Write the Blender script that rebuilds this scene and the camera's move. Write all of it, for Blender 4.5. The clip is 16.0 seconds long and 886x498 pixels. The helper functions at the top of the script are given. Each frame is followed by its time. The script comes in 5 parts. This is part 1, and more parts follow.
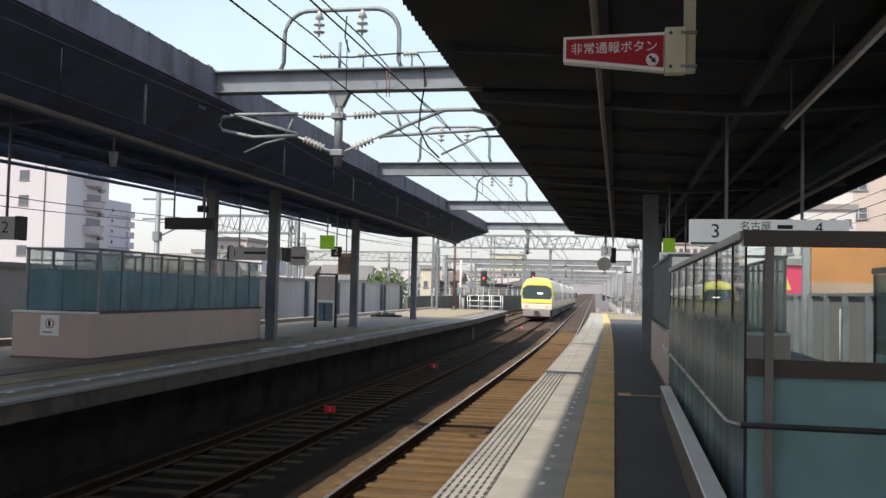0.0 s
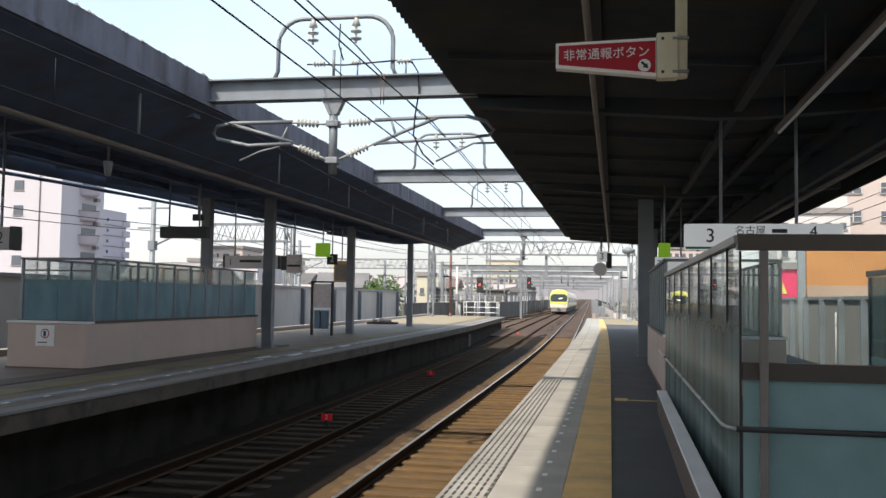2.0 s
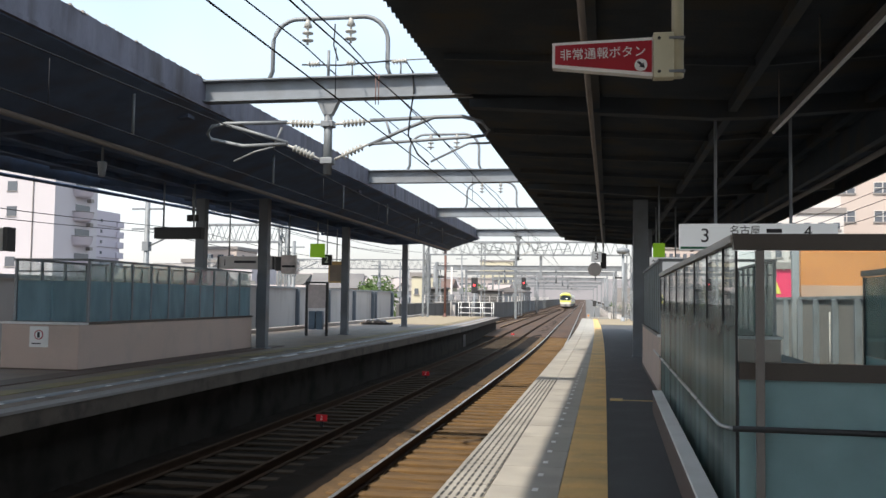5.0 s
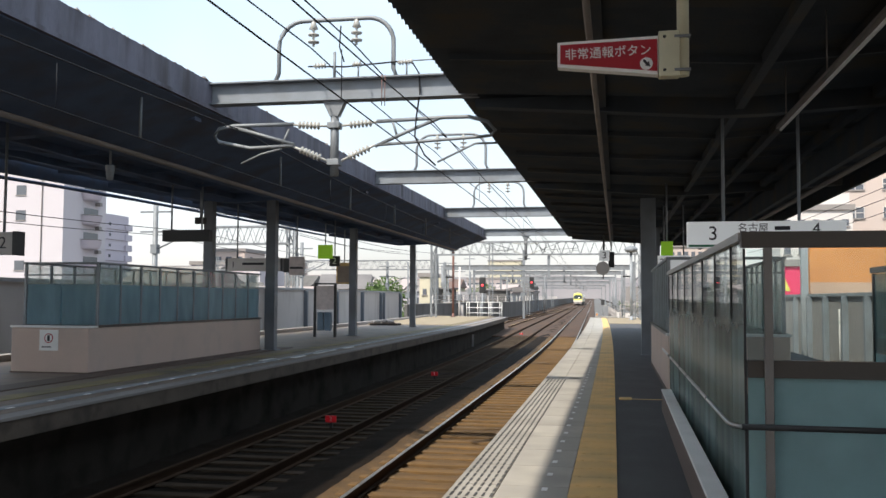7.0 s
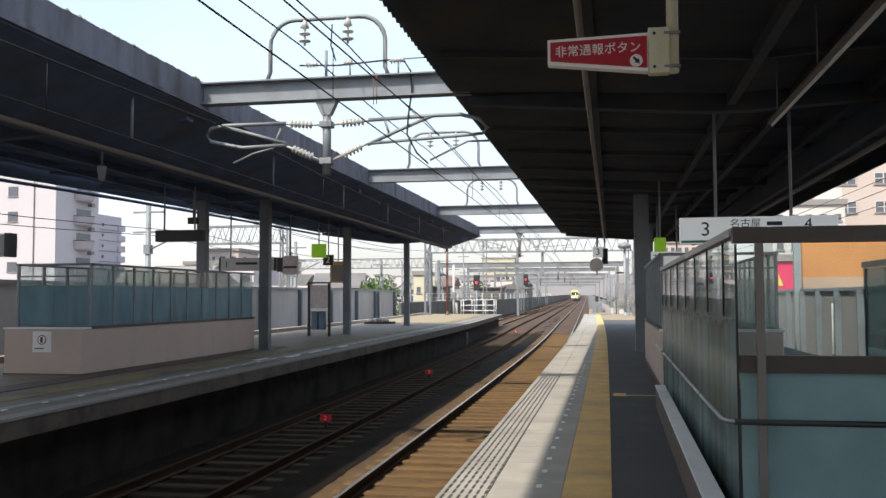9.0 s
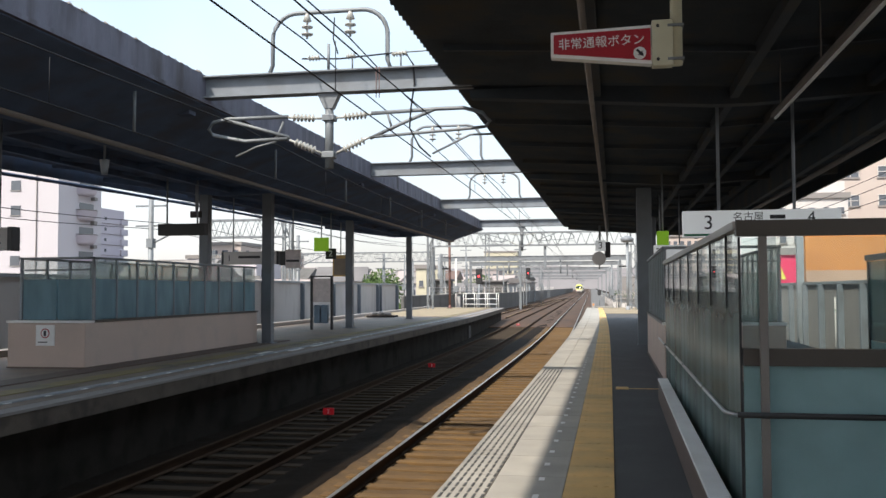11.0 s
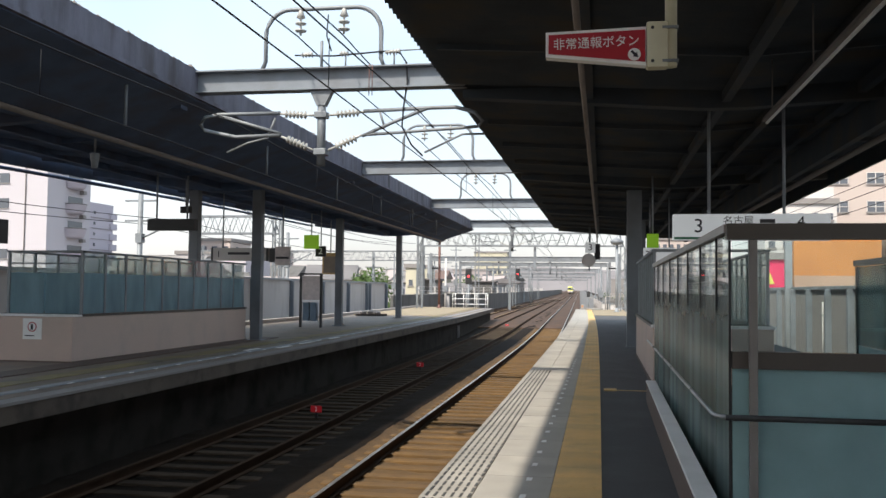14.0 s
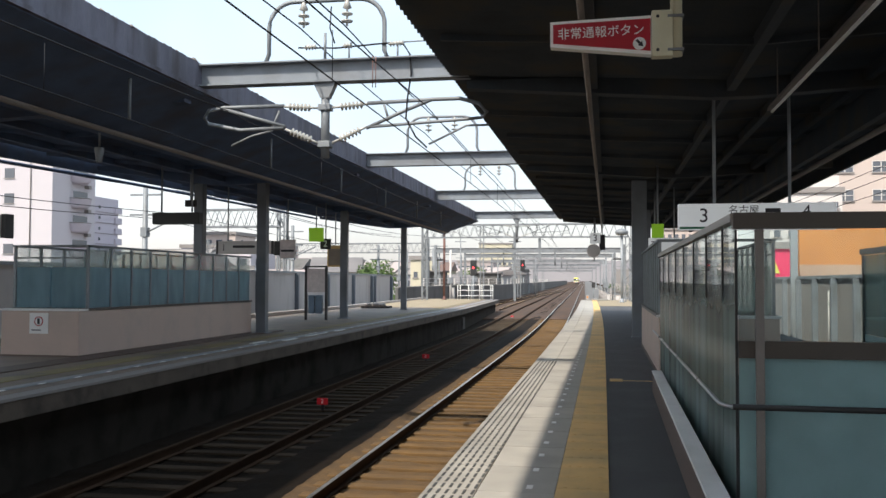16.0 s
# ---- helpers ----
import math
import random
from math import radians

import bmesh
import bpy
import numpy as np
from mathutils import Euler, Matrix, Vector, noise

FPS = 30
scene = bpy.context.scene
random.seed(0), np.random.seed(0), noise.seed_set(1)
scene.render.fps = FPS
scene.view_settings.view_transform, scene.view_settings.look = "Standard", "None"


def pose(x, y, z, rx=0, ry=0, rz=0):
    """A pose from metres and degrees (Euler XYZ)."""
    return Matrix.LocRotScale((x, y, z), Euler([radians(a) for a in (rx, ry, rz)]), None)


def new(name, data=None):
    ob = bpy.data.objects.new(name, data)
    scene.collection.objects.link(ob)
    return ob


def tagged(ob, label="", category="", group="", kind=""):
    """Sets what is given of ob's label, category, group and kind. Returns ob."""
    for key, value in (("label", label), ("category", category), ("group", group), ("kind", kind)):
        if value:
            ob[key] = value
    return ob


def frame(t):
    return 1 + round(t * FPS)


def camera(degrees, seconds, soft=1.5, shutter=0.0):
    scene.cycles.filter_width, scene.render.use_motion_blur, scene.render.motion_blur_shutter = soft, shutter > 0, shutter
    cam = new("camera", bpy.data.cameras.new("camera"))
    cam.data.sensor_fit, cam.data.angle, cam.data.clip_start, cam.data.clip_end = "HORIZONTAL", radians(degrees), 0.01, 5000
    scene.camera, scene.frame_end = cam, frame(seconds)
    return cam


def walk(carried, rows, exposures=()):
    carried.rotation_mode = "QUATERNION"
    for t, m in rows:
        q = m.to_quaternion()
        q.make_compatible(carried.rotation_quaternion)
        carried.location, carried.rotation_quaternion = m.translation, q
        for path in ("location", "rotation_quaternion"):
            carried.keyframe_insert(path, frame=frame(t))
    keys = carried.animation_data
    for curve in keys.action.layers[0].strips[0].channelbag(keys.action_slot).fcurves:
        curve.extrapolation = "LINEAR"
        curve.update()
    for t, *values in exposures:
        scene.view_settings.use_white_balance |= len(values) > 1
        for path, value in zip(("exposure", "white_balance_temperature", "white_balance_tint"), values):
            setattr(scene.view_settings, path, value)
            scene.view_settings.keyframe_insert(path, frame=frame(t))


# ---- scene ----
EYE = (0.0, 0.0, 1.5)
# seconds, yaw, pitch, roll, and the sway of the hand in metres: a phone held still
TURNS = [
    (0.0, 10.86, 2.67, -1.36, -0.001, 0.002, 0.001), (0.5, 10.35, 3.34, -1.10, 0.000, 0.004, 0.001), (1.0, 10.30, 4.07, -1.17, 0.004, 0.002, 0.006),
    (1.5, 10.54, 3.68, -0.86, 0.006, -0.002, 0.001), (2.0, 10.63, 3.10, -0.87, 0.007, -0.002, -0.000), (2.5, 10.35, 3.26, -0.63, 0.008, -0.002, 0.002),
    (3.0, 10.20, 3.67, -0.62, 0.004, 0.002, 0.002), (3.5, 10.31, 3.55, -0.66, 0.002, -0.001, -0.000), (4.0, 10.31, 3.11, -0.83, -0.005, 0.004, -0.000),
    (5.2, 10.27, 3.15, -0.75, -0.004, 0.004, -0.002), (6.5, 10.30, 3.34, -0.47, 0.002, 0.002, 0.001), (7.0, 10.80, 3.14, -0.29, 0.000, 0.000, 0.000),
    (7.5, 10.58, 2.76, -0.11, -0.002, 0.008, -0.006), (8.0, 10.38, 2.92, -0.17, 0.002, 0.006, -0.003), (8.5, 10.37, 2.83, 0.14, 0.004, 0.003, -0.002),
    (9.0, 10.44, 3.01, 0.22, 0.010, -0.002, 0.001), (10.3, 10.62, 2.78, 0.28, 0.008, -0.001, 0.000), (11.5, 10.56, 2.56, 0.21, 0.006, 0.001, -0.002),
    (12.0, 10.48, 2.61, 0.22, 0.007, 0.002, -0.003), (12.5, 10.03, 2.50, 0.36, 0.007, 0.004, -0.006), (13.0, 9.92, 2.60, 0.09, 0.002, 0.005, -0.004),
    (13.5, 10.20, 2.89, -0.20, -0.004, 0.005, -0.007), (14.0, 9.92, 2.59, -0.62, -0.003, 0.005, -0.008), (14.5, 10.32, 2.41, -0.88, -0.011, 0.006, -0.007),
    (15.0, 10.70, 2.38, -0.78, -0.013, 0.004, -0.007), (15.5, 10.39, 2.26, -0.25, -0.011, 0.005, -0.006), (16.0, 10.23, 2.07, -0.21, -0.009, 0.009, -0.010),
]
cam = camera(52.0, 16.0, soft=1.5)
walk(cam, [(t, pose(EYE[0] + x, EYE[1] + y, EYE[2] + z, 90 + p, r, w)) for t, w, p, r, x, y, z in TURNS],
     exposures=[(0.0, 0.75), (1.0, 0.84), (3.0, 0.92), (16.0, 0.92)])

# ---- light: high hazy sun from behind the camera's left, through the gap between the roofs ----
SUN_DIR = Vector((0.37, 0.75, -1.0)).normalized()
sun_data = bpy.data.lights.new("sun", "SUN")
sun_data.energy, sun_data.angle, sun_data.color = 3.1, radians(1.0), (1.0, 0.93, 0.82)
sun = new("sun", sun_data)
sun.rotation_euler = SUN_DIR.to_track_quat("-Z", "Y").to_euler()
world = bpy.data.worlds.new("sky")
scene.world = world
world.use_nodes = True
wn = world.node_tree.nodes
sky = wn.new("ShaderNodeTexSky")
sky.sky_type, sky.sun_disc = "NISHITA", False
sky.sun_elevation = math.asin(-SUN_DIR.z)
sky.sun_rotation = math.atan2(-SUN_DIR.x, -SUN_DIR.y)
sky.air_density, sky.dust_density, sky.ozone_density = 1.0, 3.0, 1.0
wn["Background"].inputs[1].default_value = 0.112
haze = wn.new("ShaderNodeMix")
haze.data_type = "RGBA"
low_haze = wn.new("ShaderNodeMix")
low_haze.data_type = "RGBA"
low_haze.inputs["A"].default_value, low_haze.inputs["B"].default_value = (7.5, 7.15, 7.0, 1), (5.85, 6.95, 7.8, 1)
veil = wn.new("ShaderNodeTexNoise")
veil.inputs["Scale"].default_value, veil.inputs["Detail"].default_value = 2.2, 4
veil_at = wn.new("ShaderNodeTexCoord")
veil_range = wn.new("ShaderNodeMapRange")
veil_range.inputs["From Min"].default_value, veil_range.inputs["From Max"].default_value = 0.3, 0.7
veil_range.inputs["To Min"].default_value, veil_range.inputs["To Max"].default_value = 0.38, 0.68
world.node_tree.links.new(veil_at.outputs["Generated"], veil.inputs["Vector"])
height = wn.new("ShaderNodeSeparateXYZ")
height_range = wn.new("ShaderNodeMapRange")
height_range.inputs["From Min"].default_value, height_range.inputs["From Max"].default_value = 0.02, 0.22
world.node_tree.links.new(veil_at.outputs["Generated"], height.inputs[0])
world.node_tree.links.new(height.outputs["Z"], height_range.inputs["Value"])
world.node_tree.links.new(height_range.outputs[0], low_haze.inputs["Factor"])
world.node_tree.links.new(low_haze.outputs["Result"], haze.inputs["B"])
world.node_tree.links.new(veil.outputs[0], veil_range.inputs["Value"])
world.node_tree.links.new(veil_range.outputs[0], haze.inputs["Factor"])
world.node_tree.links.new(sky.outputs[0], haze.inputs["A"])
world.node_tree.links.new(haze.outputs["Result"], wn["Background"].inputs[0])


# ---- materials ----
def mat(name, color, rough=0.6, metal=0.0, vary=0.25, scale=3.0, fine=60.0, bump=0.15, dirt=None, dirt_amount=0.0,
        stretch=(1, 1, 1), island=0.0, spec=0.5, dirt_scale=1.2):
    m = bpy.data.materials.new(name)
    m.use_nodes = True
    nt = m.node_tree
    n, l = nt.nodes, nt.links
    b = n["Principled BSDF"]
    b.inputs["Metallic"].default_value = metal
    b.inputs["Specular IOR Level"].default_value = spec
    co = n.new("ShaderNodeTexCoord")
    mp = n.new("ShaderNodeMapping")
    mp.inputs["Scale"].default_value = stretch
    geo = n.new("ShaderNodeNewGeometry")
    l.new(geo.outputs["Position"], mp.inputs["Vector"])
    big = n.new("ShaderNodeTexNoise")
    big.inputs["Scale"].default_value, big.inputs["Detail"].default_value = scale, 5
    l.new(mp.outputs[0], big.inputs["Vector"])
    small = n.new("ShaderNodeTexNoise")
    small.inputs["Scale"].default_value, small.inputs["Detail"].default_value = fine, 3
    l.new(mp.outputs[0], small.inputs["Vector"])
    dark = [c * (1 - vary) for c in color]
    lite = [min(1, c * (1 + vary * 0.6)) for c in color]
    ramp = n.new("ShaderNodeMix")
    ramp.data_type = "RGBA"
    ramp.inputs["A"].default_value, ramp.inputs["B"].default_value = (*dark, 1), (*lite, 1)
    add = n.new("ShaderNodeMath")
    add.operation = "MULTIPLY_ADD"
    l.new(small.outputs[0], add.inputs[0])
    add.inputs[1].default_value = 0.5
    half = n.new("ShaderNodeMath")
    half.operation = "MULTIPLY_ADD"
    l.new(big.outputs[0], half.inputs[0])
    half.inputs[1].default_value, half.inputs[2].default_value = 1.4, -0.45
    l.new(half.outputs[0], add.inputs[2])
    l.new(add.outputs[0], ramp.inputs["Factor"])
    out = ramp.outputs["Result"]
    if dirt:
        dn = n.new("ShaderNodeTexNoise")
        dn.inputs["Scale"].default_value, dn.inputs["Detail"].default_value = dirt_scale, 8
        l.new(mp.outputs[0], dn.inputs["Vector"])
        mr = n.new("ShaderNodeMapRange")
        mr.inputs["From Min"].default_value, mr.inputs["From Max"].default_value = 0.48, 0.68
        mr.inputs["To Max"].default_value = dirt_amount
        l.new(dn.outputs[0], mr.inputs["Value"])
        mx = n.new("ShaderNodeMix")
        mx.data_type = "RGBA"
        l.new(mr.outputs[0], mx.inputs["Factor"])
        l.new(out, mx.inputs["A"])
        mx.inputs["B"].default_value = (*dirt, 1)
        out = mx.outputs["Result"]
    if island:
        info = n.new("ShaderNodeObjectInfo")
        rng = n.new("ShaderNodeMapRange")
        rng.inputs["To Min"].default_value, rng.inputs["To Max"].default_value = 1 - island, 1 + island
        l.new(info.outputs["Random"], rng.inputs["Value"])
        hs = n.new("ShaderNodeHueSaturation")
        l.new(rng.outputs[0], hs.inputs["Value"])
        l.new(out, hs.inputs["Color"])
        out = hs.outputs[0]
    l.new(out, b.inputs["Base Color"])
    rr = n.new("ShaderNodeMapRange")
    rr.inputs["To Min"].default_value, rr.inputs["To Max"].default_value = max(0.02, rough - 0.12), min(1, rough + 0.12)
    l.new(big.outputs[0], rr.inputs["Value"])
    l.new(rr.outputs[0], b.inputs["Roughness"])
    if bump:
        bp = n.new("ShaderNodeBump")
        bp.inputs["Strength"].default_value, bp.inputs["Distance"].default_value = bump, 0.01
        l.new(small.outputs[0], bp.inputs["Height"])
        l.new(bp.outputs[0], b.inputs["Normal"])
    return m


def glow(name, color, strength):
    m = bpy.data.materials.new(name)
    m.use_nodes = True
    b = m.node_tree.nodes["Principled BSDF"]
    b.inputs["Base Color"].default_value = (*color, 1)
    b.inputs["Emission Color"].default_value = (*color, 1)
    b.inputs["Emission Strength"].default_value = strength
    return m


def glass(name, tint, film=0.0, film_color=(0.3, 0.4, 0.42), rough=0.02, ior=1.5, spread=0.05, gloss=0.6, streak=1.0, fade=None):
    m = bpy.data.materials.new(name)
    m.use_nodes = True
    nt = m.node_tree
    n, l = nt.nodes, nt.links
    n.remove(n["Principled BSDF"])
    tr = n.new("ShaderNodeBsdfTransparent")
    tr.inputs[0].default_value = (*tint, 1)
    df = n.new("ShaderNodeBsdfDiffuse")
    tl = n.new("ShaderNodeBsdfTranslucent")
    df.inputs[0].default_value = tl.inputs[0].default_value = (*film_color, 1)
    ms = n.new("ShaderNodeMixShader")
    ms.inputs[0].default_value = 0.5
    l.new(df.outputs[0], ms.inputs[1])
    l.new(tl.outputs[0], ms.inputs[2])
    m1 = n.new("ShaderNodeMixShader")
    geo = n.new("ShaderNodeNewGeometry")
    no = n.new("ShaderNodeTexNoise")
    no.inputs["Scale"].default_value, no.inputs["Detail"].default_value = 2.5, 6
    mp = n.new("ShaderNodeMapping")
    mp.inputs["Scale"].default_value = (1, 1, streak)
    l.new(geo.outputs["Position"], mp.inputs["Vector"])
    l.new(mp.outputs[0], no.inputs["Vector"])
    mr = n.new("ShaderNodeMapRange")
    mr.inputs["From Min"].default_value, mr.inputs["From Max"].default_value = 0.3, 0.7
    mr.inputs["To Min"].default_value, mr.inputs["To Max"].default_value = max(0, film - spread), min(1, film + spread)
    l.new(no.outputs[0], mr.inputs["Value"])
    if fade:
        sp = n.new("ShaderNodeSeparateXYZ")
        l.new(geo.outputs["Position"], sp.inputs[0])
        fr = n.new("ShaderNodeMapRange")
        fr.interpolation_type = "SMOOTHSTEP"
        fr.inputs["From Min"].default_value, fr.inputs["From Max"].default_value = fade
        fr.inputs["To Min"].default_value, fr.inputs["To Max"].default_value = 1.0, 0.12
        l.new(sp.outputs["Z"], fr.inputs["Value"])
        ml = n.new("ShaderNodeMath")
        ml.operation = "MULTIPLY"
        l.new(mr.outputs[0], ml.inputs[0])
        l.new(fr.outputs[0], ml.inputs[1])
        l.new(ml.outputs[0], m1.inputs[0])
    else:
        l.new(mr.outputs[0], m1.inputs[0])
    l.new(tr.outputs[0], m1.inputs[1])
    l.new(ms.outputs[0], m1.inputs[2])
    gl = n.new("ShaderNodeBsdfGlossy")
    gl.inputs["Roughness"].default_value = rough
    lw = n.new("ShaderNodeLayerWeight")
    lw.inputs["Blend"].default_value = 0.5
    pw = n.new("ShaderNodeMath")
    pw.operation, pw.inputs[1].default_value = "POWER", 5.0
    l.new(lw.outputs["Facing"], pw.inputs[0])
    r0 = ((ior - 1) / (ior + 1)) ** 2
    sc = n.new("ShaderNodeMath")
    sc.operation, sc.inputs[1].default_value, sc.inputs[2].default_value = "MULTIPLY_ADD", gloss, r0
    l.new(pw.outputs[0], sc.inputs[0])
    m2 = n.new("ShaderNodeMixShader")
    l.new(sc.outputs[0], m2.inputs[0])
    l.new(m1.outputs[0], m2.inputs[1])
    l.new(gl.outputs[0], m2.inputs[2])
    l.new(m2.outputs[0], n["Material Output"].inputs[0])
    return m


M_ASPHALT = mat("asphalt", (0.062, 0.06, 0.063), 0.75, vary=0.4, fine=140, bump=0.5, dirt=(0.1, 0.1, 0.1), dirt_amount=0.4)
M_TILE = mat("pale_paving", (0.37, 0.342, 0.3), 0.6, vary=0.2, fine=90, dirt=(0.24, 0.22, 0.19), dirt_amount=0.6, island=0.08)
M_GREYTILE = mat("grey_paving", (0.3, 0.32, 0.34), 0.6, vary=0.2, fine=90, dirt=(0.2, 0.19, 0.18), dirt_amount=0.5, island=0.08)
M_YELLOW = mat("tactile_yellow", (0.7, 0.45, 0.17), 0.65, vary=0.25, dirt=(0.42, 0.3, 0.14), dirt_amount=0.7, island=0.08)
M_SLOT = mat("dark_rubber", (0.05, 0.05, 0.05), 0.8)
M_CONC = mat("concrete", (0.3, 0.29, 0.27), 0.8, vary=0.25, scale=0.8, dirt=(0.14, 0.13, 0.12), dirt_amount=0.6, stretch=(1, 1, 0.35))
# Random stains over a base made near black to hold the pit's shade.
M_CONC_SHADED = mat("shaded_stained_concrete", (0.034, 0.029, 0.024), 0.9, vary=0.5, scale=0.8, dirt=(0.008, 0.006, 0.0045), dirt_amount=0.8, spec=0.1)
M_PLATFORM = mat("island_paving", (0.2, 0.15, 0.112), 0.6, vary=0.3, scale=1.0, dirt=(0.07, 0.065, 0.06), dirt_amount=0.6)
M_BEIGE = mat("beige_panel", (0.54, 0.41, 0.345), 0.55, vary=0.08, scale=0.6, dirt=(0.33, 0.29, 0.26), dirt_amount=0.4, bump=0.05)
M_BALLAST = mat("ballast_stone", (0.1, 0.056, 0.02), 0.95, vary=0.5, scale=6, fine=35, bump=1.0, dirt=(0.06, 0.035, 0.018), dirt_amount=0.6)
# Dark copies of ballast and sleeper, with the roof's shade put into their colour.
M_BALLAST_SHADED = mat("shaded_ballast", (0.0145, 0.0098, 0.0065), 0.9, vary=0.5, scale=6, fine=35, bump=1.0, dirt=(0.008, 0.0065, 0.005), dirt_amount=0.7, spec=0.1)
M_SLEEPER_SHADED = mat("shaded_sleeper", (0.06, 0.045, 0.032), 0.85, vary=0.4, dirt=(0.03, 0.021, 0.014), dirt_amount=0.7, island=0.15, spec=0.1)
M_SLEEPER = mat("sleeper", (0.135, 0.074, 0.023), 0.85, vary=0.35, dirt=(0.1, 0.06, 0.025), dirt_amount=0.7, island=0.15)
M_RUST = mat("rusty_steel", (0.06, 0.035, 0.022), 0.8, metal=0.2, vary=0.4, spec=0.1)
M_RAILTOP = mat("polished_steel", (0.5, 0.46, 0.41), 0.33, metal=0.95, vary=0.1)
# Rail head copy made dark and dull, shade being put into its colour.
M_SHADERAIL = mat("shaded_rail_steel", (0.05, 0.033, 0.022), 0.8, vary=0.25, spec=0.06)
# Bright tan rail head copy, with sunlight put into its colour.
M_SUNRAIL = mat("sunlit_tan_rail_head", (0.42, 0.29, 0.16), 0.6, vary=0.2, spec=0.3)
M_POST = mat("blue_grey_column_paint", (0.16, 0.175, 0.195), 0.5, vary=0.15, dirt=(0.1, 0.1, 0.1), dirt_amount=0.5)
M_GALV = mat("galvanised_steel", (0.21, 0.225, 0.24), 0.55, metal=0.2, vary=0.25, dirt=(0.13, 0.13, 0.13), dirt_amount=0.5)
M_BEAM = mat("grey_painted_steel", (0.19, 0.21, 0.235), 0.55, vary=0.2, dirt=(0.11, 0.105, 0.105), dirt_amount=0.6)
M_COLUMN = mat("column_paint", (0.26, 0.28, 0.3), 0.5, vary=0.12, dirt=(0.15, 0.15, 0.15), dirt_amount=0.5)
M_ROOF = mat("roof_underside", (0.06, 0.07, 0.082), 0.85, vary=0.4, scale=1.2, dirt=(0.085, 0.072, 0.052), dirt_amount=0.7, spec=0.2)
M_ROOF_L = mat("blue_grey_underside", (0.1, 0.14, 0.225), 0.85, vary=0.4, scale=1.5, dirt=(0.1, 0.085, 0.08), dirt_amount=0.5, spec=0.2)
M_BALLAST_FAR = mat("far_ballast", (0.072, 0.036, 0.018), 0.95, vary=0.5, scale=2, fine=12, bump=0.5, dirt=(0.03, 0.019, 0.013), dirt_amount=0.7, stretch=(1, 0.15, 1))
M_CREAMWALL = mat("cream_wall", (0.5, 0.46, 0.35), 0.8, vary=0.08, scale=0.2)
M_FASCIA = mat("weathered_fascia", (0.14, 0.14, 0.178), 0.8, vary=0.45, scale=3, dirt=(0.06, 0.054, 0.06), dirt_amount=0.95, stretch=(1, 1, 0.2), dirt_scale=2.6)
M_GUTTER = mat("gutter", (0.2, 0.17, 0.15), 0.6, vary=0.3)
M_DARKSTEEL = mat("dark_steel", (0.035, 0.035, 0.037), 0.5, metal=0.3)
M_STAINLESS = mat("stainless", (0.5, 0.5, 0.5), 0.3, metal=0.9, vary=0.1, bump=0.02)
M_BRONZE = mat("bronze_anodised", (0.08, 0.068, 0.06), 0.4, metal=0.5, vary=0.15, bump=0.03)
M_WHITE = mat("white_paint", (0.82, 0.81, 0.79), 0.5, vary=0.08, dirt=(0.5, 0.48, 0.45), dirt_amount=0.4, bump=0.03)
M_CREAM = mat("cream_paint", (0.62, 0.58, 0.42), 0.45, vary=0.08, dirt=(0.4, 0.35, 0.22), dirt_amount=0.5, bump=0.03)
M_RED = mat("red_sign", (0.38, 0.008, 0.022), 0.35, vary=0.08, bump=0.0)
M_INK = mat("black_ink", (0.015, 0.015, 0.02), 0.5)
M_GREEN = glow("lit_green_sign", (0.3, 0.6, 0.03), 0.12)
M_DEEPGREEN = mat("deep_green_band", (0.02, 0.2, 0.1), 0.4)
M_GLASS = glass("clear_glass", (0.88, 0.93, 0.92), film=0.07, ior=1.4, film_color=(0.25, 0.33, 0.33))
M_FILM = glass("frosted_glass", (0.5, 0.6, 0.62), film=0.9, film_color=(0.48, 0.67, 0.68), spread=0.08)
M_FILM_L = glass("frosted_blue_glass", (0.5, 0.6, 0.62), film=0.68, film_color=(0.36, 0.52, 0.58), rough=0.3, ior=1.25, spread=0.16, streak=0.25)
M_GLASS_L = glass("clear_railing_glass", (0.85, 0.88, 0.87), film=0.22, film_color=(0.6, 0.68, 0.62), rough=0.1, ior=1.05, spread=0.1)
M_FILM_SIDE = glass("frosted_grey_glass", (0.5, 0.52, 0.5), film=0.74, film_color=(0.25, 0.31, 0.285), rough=0.14, ior=1.28, spread=0.24, streak=0.05, gloss=0.4, fade=(1.22, 1.5))
# Paler teal copy of the side film, with reflections put into its colour.
M_FILM_REFLECT = glass("frosted_teal_reflection", (0.5, 0.54, 0.53), film=0.7, film_color=(0.31, 0.4, 0.385), rough=0.14, ior=1.28, spread=0.26, streak=0.05, gloss=0.4, fade=(1.22, 1.5))
M_TEAL = glass("teal_smoked_glass", (0.55, 0.66, 0.64), film=0.4, film_color=(0.16, 0.26, 0.27), ior=1.4, spread=0.15)
M_SIDECLEAR = glass("clear_side_glass", (0.86, 0.89, 0.88), film=0.06, ior=1.42)
M_KERB = mat("brown_kerb", (0.12, 0.085, 0.07), 0.7)
M_STAINED = mat("rust_stained_concrete", (0.1, 0.078, 0.06), 0.8, vary=0.5, scale=1.6, dirt=(0.035, 0.026, 0.022), dirt_amount=0.9, dirt_scale=2.2)
M_INSUL = mat("ceramic", (0.4, 0.39, 0.36), 0.25, vary=0.15)
M_WIRE = mat("copper_wire", (0.025, 0.025, 0.028), 0.7, spec=0.2)
M_WALL = mat("lilac_render", (0.5, 0.46, 0.52), 0.8, vary=0.08, scale=0.1)
M_WALL2 = mat("white_render", (0.5, 0.465, 0.49), 0.8, vary=0.06, scale=0.1)
